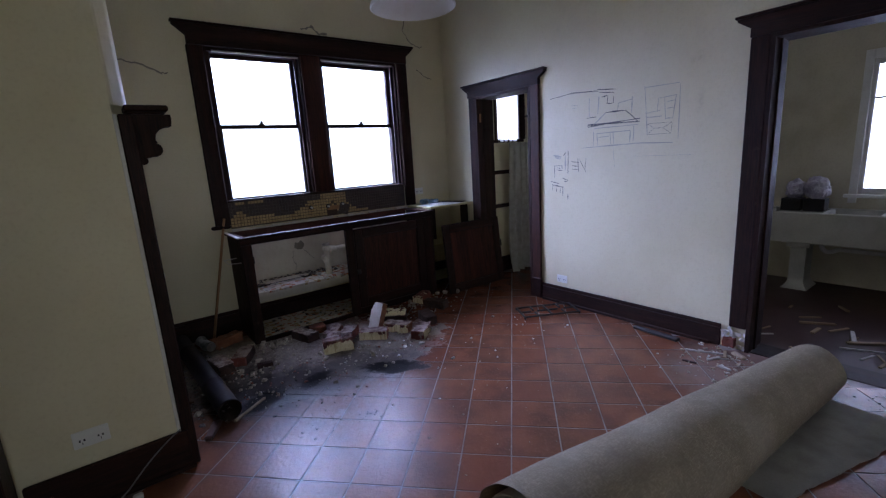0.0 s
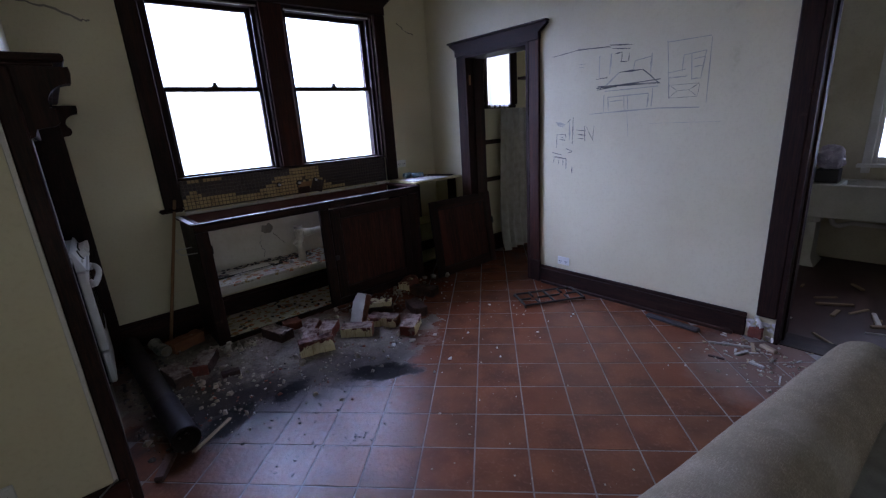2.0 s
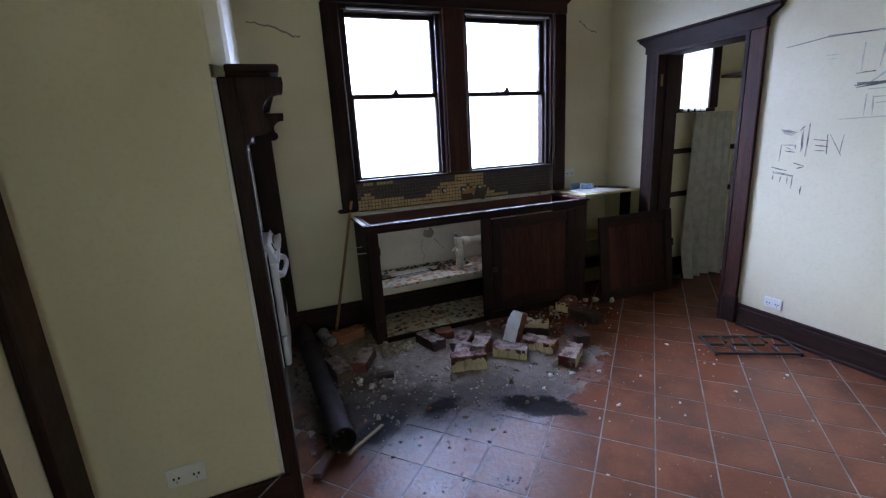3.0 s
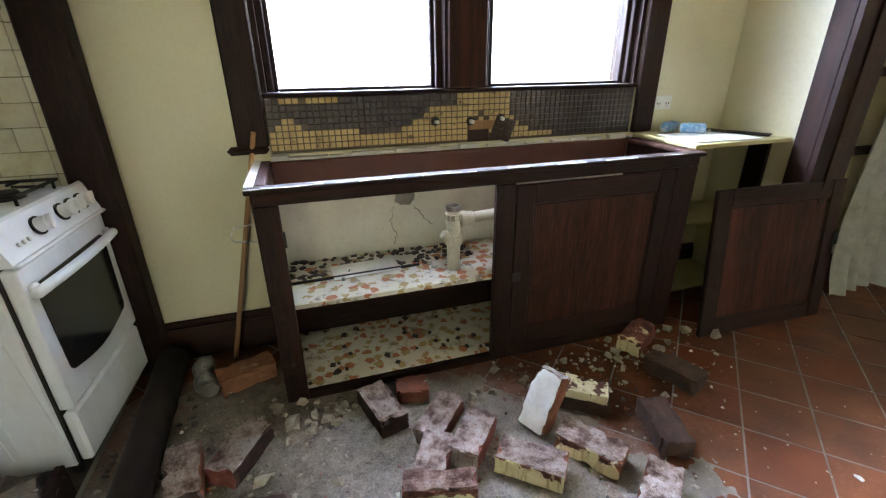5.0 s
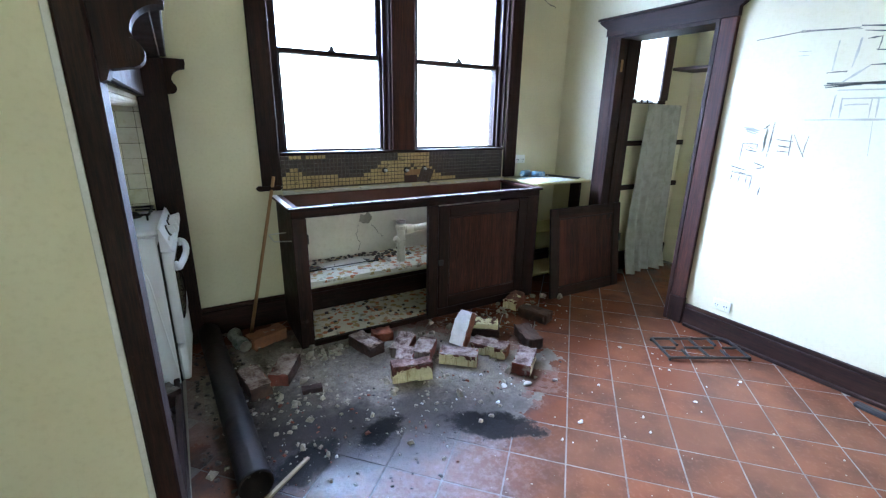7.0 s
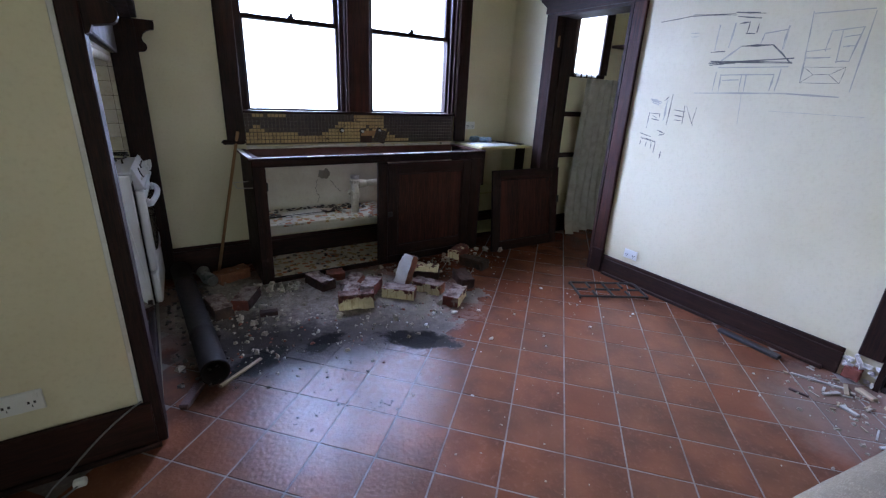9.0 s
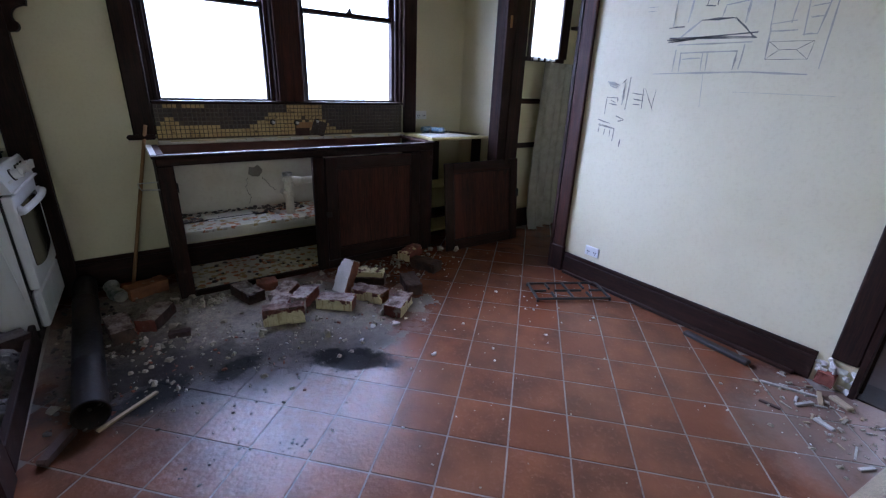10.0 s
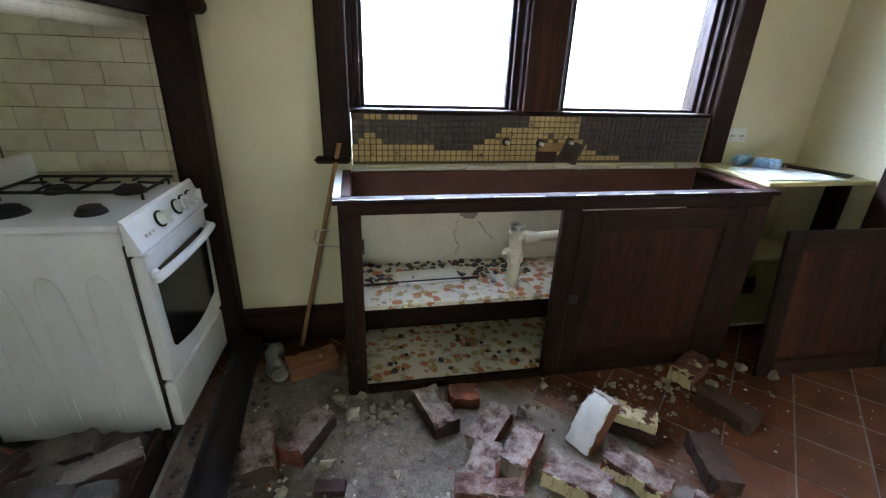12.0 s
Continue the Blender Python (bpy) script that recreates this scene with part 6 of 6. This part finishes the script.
# ---- hearth rubble in the recess ----
def hearth():
    bm = bmesh.new()
    n, m_ = 30, 46
    rows = []
    for i in range(n + 1):
        row = []
        for j in range(m_ + 1):
            x, y = -1.32 + (0.61) * i / n, -1.66 + 1.57 * j / m_
            h = 0.115 + 0.08 * noise.noise(Vector((x * 4, y * 4, 1))) + 0.045 * noise.noise(Vector((x * 15, y * 15, 2))) + 0.012 * noise.noise(Vector((x * 45, y * 45, 3)))
            if y > -0.70:
                h = min(h, 0.035)
            h *= min(1.0, (XW - 0.02 - x) / 0.06) * 0.9 + 0.12
            row.append(bm.verts.new((x, y, max(0.004, h))))
        rows.append(row)
    for a, b in zip(rows, rows[1:]):
        for k in range(m_):
            bm.faces.new((a[k], a[k + 1], b[k + 1], b[k]))
    tagged(link("hearth_rubble", bm, ASH), "heap of ash, soot and mortar in the fireplace", "rubble", kind="stuff")
    setting("hearth_base", boxes((-1.33, XW, -1.67, -0.08, -0.05, 0.002)), BARE)
    ob = link("hearth_board", boxes((-0.013, 0.013, -0.48, 0.48, 0.0, 0.13), bev=0.004), DARKWOODY)
    ob.matrix_basis = pose(XW - 0.02, -1.18, 0.0, 0, 0, 1.0)
    tagged(ob, "dark charred board edging the hearth", "board")
    for k, (x, y, z, yaw, mt, lb) in enumerate(((-0.98, -0.80, 0.17, 12, BRICKPINK, "mortar-crusted brick on the hearth rubble"), (-1.12, -0.92, 0.20, 70, BRICKRED, "red brick half sunk in hearth rubble"), (-0.83, -0.86, 0.15, 28, BRICKPINK, "pale brick slab on the hearth edge"),
                                                (-0.90, -1.05, 0.165, 100, BRICKDARK, "sooty brick in the hearth rubble"), (-1.10, -1.20, 0.17, 35, BRICKRED, "red brick in the hearth rubble"), (-0.85, -1.35, 0.15, 60, BRICKDARK, "black brick in the hearth rubble"), (-1.05, -1.55, 0.16, 15, BRICKDARK, "soot-dusted brick in the hearth rubble"))):
        brick(x, y, z - 0.03, yaw, mt, 60 + k, lb, skins=(ASH, BRICKDARK, mt) if k % 2 else (ASHPALE, BRICKDARK, ASH), rx=6 - 4 * (k % 3), ry=-5 + 3 * (k % 4), group="bricks in the hearth rubble")
    r_ = random.Random(9)
    bm = bmesh.new()
    for k in range(230):
        x, y = r_.uniform(-1.2, -0.72), r_.uniform(-1.62, -0.72)
        s = r_.uniform(0.015, 0.06)
        lump(bm, (x, y, 0.10 + 0.07 * noise.noise(Vector((x * 4, y * 4, 1)))), (s, s * 0.8, s * 0.6), k, 0.35, 1)
    tagged(link("hearth_lumps", bm, ASH), "loose mortar lumps on the hearth rubble", "rubble", kind="stuff")
    bm = bmesh.new()
    for k in range(120):
        x, y = r_.uniform(-0.655, -0.40), r_.uniform(-1.55, -0.30)
        s = r_.uniform(0.01, 0.035)
        lump(bm, (x, y, s * 0.3), (s, s * 0.8, s * 0.6), k + 200, 0.35, 1)
    tagged(link("pipe_side_lumps", bm, ASH), "sooty lumps along the flue pipe", "rubble", kind="stuff")
    sliver(-0.36, -1.50, 35, 0.26, 0.028, RAWWOOD, "splintered half-charred stick on the floor")
    sliver(-0.585, -1.60, 62, 0.17, 0.07, BRICKDARK, "charred timber end by the hearth")


hearth()


# ---- pantry ----
PY = -0.40
def pantry():
    wall("pantry_partition", "x", XE + WT, 3.75, PY, PY + 0.10, -0.1, 2.75, [(2.93, 3.29, 1.60, 2.30)])
    root = tagged(thing("window_2", pose(3.11, PY, 1.60), "small pantry window behind a torn net curtain", "window"), kind="structure")
    Q = lambda n, bm, mt=DARKWOOD: part(n, shift(bm, -3.11, -PY, -1.60), mt, root)
    Q("sill", boxes((2.86, 3.36, PY - 0.03, PY + 0.02, 1.565, 1.60), bev=0.005), DARKWOODX)
    Q("frame_side", boxes((2.88, 2.93, PY - 0.015, PY, 1.60, 2.35), bev=0.004))
    Q("frame_side", boxes((3.29, 3.40, PY - 0.02, PY, 1.60, 2.35), bev=0.004))
    Q("frame_head", boxes((2.93, 3.29, PY - 0.015, PY, 2.30, 2.35), bev=0.004), DARKWOODX)
    g = Q("pane", boxes((2.93, 3.29, PY + 0.05, PY + 0.054, 1.60, 2.30)), GLASS)
    g.visible_shadow = False
    def hanging(name, x0, x1, y, z0, z1, folds, depth, mt, label, puddle=0.0, seed=1.0):
        bm = bmesh.new()
        nx, nz = folds * 8, 28
        rows = []
        for j in range(nz + 1):
            t = j / nz
            row = []
            for i in range(nx + 1):
                s = i / nx
                sway = 0.02 * noise.noise(Vector((s * 3, t * 2, seed)))
                dep = depth * (0.5 + 0.7 * (1 - t)) * math.sin(2 * math.pi * folds * s + 2 * noise.noise(Vector((s * 4, t * 1.5, seed))))
                x = x0 + (x1 - x0) * (s * (1.0 + 0.18 * (1 - t)) - 0.10 * (1 - t)) + sway
                yy = y + dep + sway - (puddle * (1 - t) ** 8 * (0.5 + 0.5 * noise.noise(Vector((s * 6, 1, seed)))))
                z = z0 + (z1 - z0) * t + (0.012 * noise.noise(Vector((s * 9, t * 9, seed))) if 0 < j else 0.01 * abs(noise.noise(Vector((s * 8, 0, 2)))))
                row.append(bm.verts.new((x, yy, z)))
            rows.append(row)
        for a, b in zip(rows, rows[1:]):
            for k in range(nx):
                bm.faces.new((a[k], a[k + 1], b[k + 1], b[k]))
        return tagged(link(name, bm, mt, True), label, "curtain")
    hanging("net_curtain", 2.94, 3.20, PY - 0.035, 1.57, 2.34, 4, 0.012, NET, "torn white net curtain bunched at the window")
    hanging("lace_curtain", 3.03, 3.52, PY - 0.09, 0.004, 1.56, 5, 0.022, LACE, "grey lace curtain trailing on the pantry floor", 0.12, 4.0)
    rack = thing("pantry_shelves", pose(2.70, PY, 0), "dark timber pantry shelf battens on a cream wall", "shelf")
    for z in (0.80, 1.20):
        part("batten", shift(boxes((2.672, 3.74, PY - 0.03, PY - 0.001, z, z + 0.045), bev=0.003), -2.70, -PY, 0), DARKWOODX, rack)
    part("skirting", shift(boxes((2.672, 3.74, PY - 0.02, PY - 0.001, 0.0, 0.19), bev=0.003), -2.70, -PY, 0), DARKWOODX, rack)
    high = thing("pantry_high_shelf", pose(3.72, -0.9, 1.86), "dark timber shelf high in the pantry", "shelf")
    part("board", shift(boxes((3.42, 3.745, -1.55, PY - 0.005, 1.86, 1.885), bev=0.003), -3.72, 0.9, -1.86), DARKWOODY, high)


pantry()
part("hinge", boxes((XE + 0.005, XE + 0.03, PAN[1] - 0.026, PAN[1] - 0.0225, 1.78, 1.87), bev=0.001), BARK, bpy.data.objects["door_1_lining"], "brass hinge leaf")


# ---- laundry ----
def wash_tub():
    root = thing("laundry_trough", pose(4.95, -3.4, ZL), "twin concrete laundry trough on moulded pedestals", "trough")
    Q = lambda n, bm, mt=CONCRETE, lb="": part(n, shift(bm, -4.95, 3.4, -ZL), mt, root, lb)
    x0, x1, y0, y1, z0, z1 = 4.70, 5.17, -4.35, -2.55, 0.356, 0.672
    t = 0.04
    Q("front", boxes((x0, x0 + t, y0, y1, z0, z1), bev=0.008))
    Q("back", boxes((x1 - t, x1, y0, y1, z0, z1), bev=0.008))
    for y in (y0, -3.52, -3.10, y1 - t):
        Q("divider", boxes((x0 + t, x1 - t, y, y + t, z0, z1 - (0.0 if y in (y0,) else 0.004)), bev=0.006), WHITEPAINT if y == -3.52 else CONCRETE)
    Q("bottom", boxes((x0 + t, x1 - t, y0 + t, y1 - t, z0, z0 + 0.04)))
    for y in (-2.90, -3.99):
        rings = [(z0 - 0.001, 0.170, 0.100), (z0 - 0.052, 0.170, 0.100), (z0 - 0.066, 0.130, 0.066), (ZL + 0.10, 0.130, 0.066)]
        rings += [(ZL + 0.10 - 0.10 * k / 6, 0.130 + 0.055 * (k / 6) ** 2, 0.066 + 0.048 * (k / 6) ** 2) for k in range(1, 7)]
        bm = bmesh.new()
        loops = [[bm.verts.new((4.93 + sx * wx, y + sy * wy, z)) for sx, sy in ((-1, -1), (1, -1), (1, 1), (-1, 1))] for z, wx, wy in rings]
        for p, q in zip(loops, loops[1:]):
            for k in range(4):
                bm.faces.new((p[k - 1], p[k], q[k], q[k - 1]))
        bm.faces.new(loops[0])
        bm.faces.new(loops[-1][::-1])
        Q("pedestal", bm)
    Q("waste_pipe", tube(bmesh.new(), arc((4.95, -3.05, z0), (4.95, -3.05, 0.22), (4.95, -3.14, 0.25), 8) + [(4.95, -3.2, 0.28), (4.95, -3.62, 0.27)] + arc((4.95, -3.62, 0.27), (4.95, -3.68, 0.27), (4.95, -3.68, 0.18), 6)[1:], 0.022, 12), WHITEPAINT, "white painted waste pipe")
    return root


wash_tub()


def laundry_window():
    y0, y1, z0, z1 = LW
    root = tagged(thing("window_3", pose(XL, (y0 + y1) / 2, z0), "white painted timber casement window in the laundry", "window"), kind="structure")
    Q = lambda n, bm, mt=WHITEPAINT, lb="": part(n, shift(bm, -XL, -(y0 + y1) / 2, -z0), mt, root, lb)
    c = -3.715
    for a, b in ((y1, y1 + 0.065), (y0 - 0.065, y0)):
        Q("casing", boxes((XL - 0.02, XL - 0.001, a, b, z0 - 0.09, z1 + 0.09), bev=0.004))
    Q("casing_head", boxes((XL - 0.022, XL - 0.001, y0, y1, z1, z1 + 0.09), bev=0.004))
    Q("sill", boxes((XL - 0.05, XL + 0.06, y0 - 0.1, y1 + 0.1, z0 - 0.035, z0 - 0.001), bev=0.005))
    Q("mullion", boxes((XL + 0.0, XL + 0.06, c - 0.025, c + 0.025, z0, z1), bev=0.004))
    for a, b in ((c + 0.026, y1 - 0.001), (y0 + 0.001, c - 0.026)):
        w = 0.034
        Q("stile", boxes((XL + 0.01, XL + 0.05, a, a + w, z0, z1), bev=0.004))
        Q("stile", boxes((XL + 0.01, XL + 0.05, b - w, b, z0, z1), bev=0.004))
        Q("rail", boxes((XL + 0.01, XL + 0.05, a + w, b - w, z0, z0 + 0.06), bev=0.004))
        Q("rail", boxes((XL + 0.01, XL + 0.05, a + w, b - w, z1 - 0.05, z1), bev=0.004))
        # bars take a dark grey so their backlit shade is in the colour
        Q("glazing_bar", boxes((XL + 0.02, XL + 0.04, a + w, b - w, 1.743, 1.762), bev=0.002), BARE)
        for k in (1, 2):
            m_ = a + (b - a) * k / 3
            Q("glazing_bar", boxes((XL + 0.022, XL + 0.038, m_ - 0.007, m_ + 0.007, 1.763, z1 - 0.051), bev=0.002), BARE)
        g = Q("pane", boxes((XL + 0.028, XL + 0.032, a + w - 0.005, b - w + 0.005, z0 + 0.055, z1 - 0.045)), GLASS)
        g.visible_shadow = False
    for s in (-1, 1):
        Q("latch", boxes((XL - 0.006, XL + 0.009, c + s * 0.045 - 0.006, c + s * 0.045 + 0.006, 1.30, 1.40), (XL - 0.015, XL + 0.009, c + s * 0.045 - 0.012, c + s * 0.045 + 0.012, 1.37, 1.385), bev=0.002), BLACKIRON, "dark metal latch")
    return root


laundry_window()
BAG = surface("crumpled_lilac_plastic", (0.36, 0.31, 0.40), (0.62, 0.60, 0.62), big=12, small=60, amount=0.9, rough=(0.2, 0.45), bump=0.3)
for x, y, s, sd in ((4.90, -2.98, 0.20, 3), (4.92, -2.80, 0.17, 7)):
    bm = bmesh.new()
    bmesh.ops.create_icosphere(bm, subdivisions=4, radius=0.5)
    for v in bm.verts:
        k = 1 + 0.45 * noise.noise(v.co * 3 + Vector((sd, 0, 0))) + 0.22 * abs(noise.noise(v.co * 9 + Vector((0, sd, 0))))
        v.co = Vector((v.co.x * s * k, v.co.y * s * k, (v.co.z * 1.05 * k + 0.5) * s))
        v.co.z = max(v.co.z, 0.0)
    ob = link("plastic_bag", bm, BAG)
    ob.matrix_basis = pose(x, y, 0.80)
    tagged(ob, "crumpled lilac plastic bag in a dark box", "bag")
for y in (-2.98, -2.79):
    ob = link("storage_box", boxes((-0.09, 0.09, -0.085, 0.085, 0.0, 0.125), bev=0.006), BLACKIRON)
    ob.matrix_basis = pose(4.90, y, 0.674)
    tagged(ob, "small dark box standing on the trough", "box")


# ---- pendant lamp ----
def pendant():
    c = Vector((0.47, -2.33, 2.14))
    root = thing("pendant_lamp", Matrix.Translation(c), "white enamel pendant lamp on a cord", "lamp")
    bm = lathe(bmesh.new(), [(0.198, 0.0), (0.205, 0.004), (0.200, 0.02), (0.14, 0.07), (0.07, 0.10), (0.045, 0.125), (0.040, 0.17), (0.032, 0.175), (0.034, 0.125), (0.06, 0.095), (0.135, 0.063), (0.193, 0.014), (0.198, 0.0)], 40)
    part("shade", bm, ENAMEL, root, "", True)
    part("cord", rod(bmesh.new(), (0, 0, 0.17), (0, 0, CEIL - c.z), 0.004, seg=8), PLASTIC, root)
    part("ceiling_rose", rod(bmesh.new(), (0, 0, CEIL - c.z - 0.03), (0, 0, CEIL - c.z), 0.05, 0.06, 20), PLASTIC, root)


pendant()

# small hook on the surround, coat of dust sheets of newspaper under the cabinet rubble
bm = tube(bmesh.new(), [(XW + 0.0, -0.0045, 1.27), (XW + 0.065, -0.03, 1.272)] + arc((XW + 0.065, -0.03, 1.272), (XW + 0.10, -0.05, 1.265), (XW + 0.085, -0.055, 1.295), 5)[1:], 0.003, 6)
tagged(link("wall_hook", bm, BLACKIRON, True), "small bent iron hook on the wall", "hook")


# ---- floor tiles, laid on the diagonal ----
def floor_tiles():
    p, u0, w0, turn = 0.244, 0.1135, -0.016, radians(43.25)
    ground = bpy.data.objects["floor"]
    meshes = []
    for k in range(3):
        bm = bmesh.new()
        h = p / 2 - 0.0036
        box(bm, -h, h, -h, h, -0.012, 0.0, 0.0008)
        if k:
            for v in bm.verts:
                v.co.z += 0.0004 * noise.noise(v.co * 6 + Vector((k * 5, 0, 0)))
        me = bpy.data.meshes.new("tile")
        bm.to_mesh(me)
        bm.free()
        me.materials.append(TERRACOTTA)
        meshes.append(me)
    rng = random.Random(8)
    for i in range(-40, 20):
        for j in range(-10, 45):
            u, w = u0 + (i + 0.5) * p, w0 + (j + 0.5) * p
            x, y = u * math.cos(turn) + w * math.sin(turn), u * math.sin(turn) - w * math.cos(turn)
            kitchen = XW - 0.12 < x < XE + 0.02 and YS - 0.13 < y < 0.10
            pantry_ = XE + 0.02 <= x < 3.72 and -1.58 < y < -0.42
            lobby = -1.36 < x < -0.25 and -4.75 < y < -1.80
            if not (kitchen or lobby or pantry_):
                continue
            ob = new("tile", meshes[rng.randrange(3)])
            ob.parent = ground
            ob.matrix_basis = pose(x, y, rng.uniform(-0.0008, 0.0004), 0, 0, 43.25 + 90 * rng.randrange(4) + rng.uniform(-0.3, 0.3))


floor_tiles()
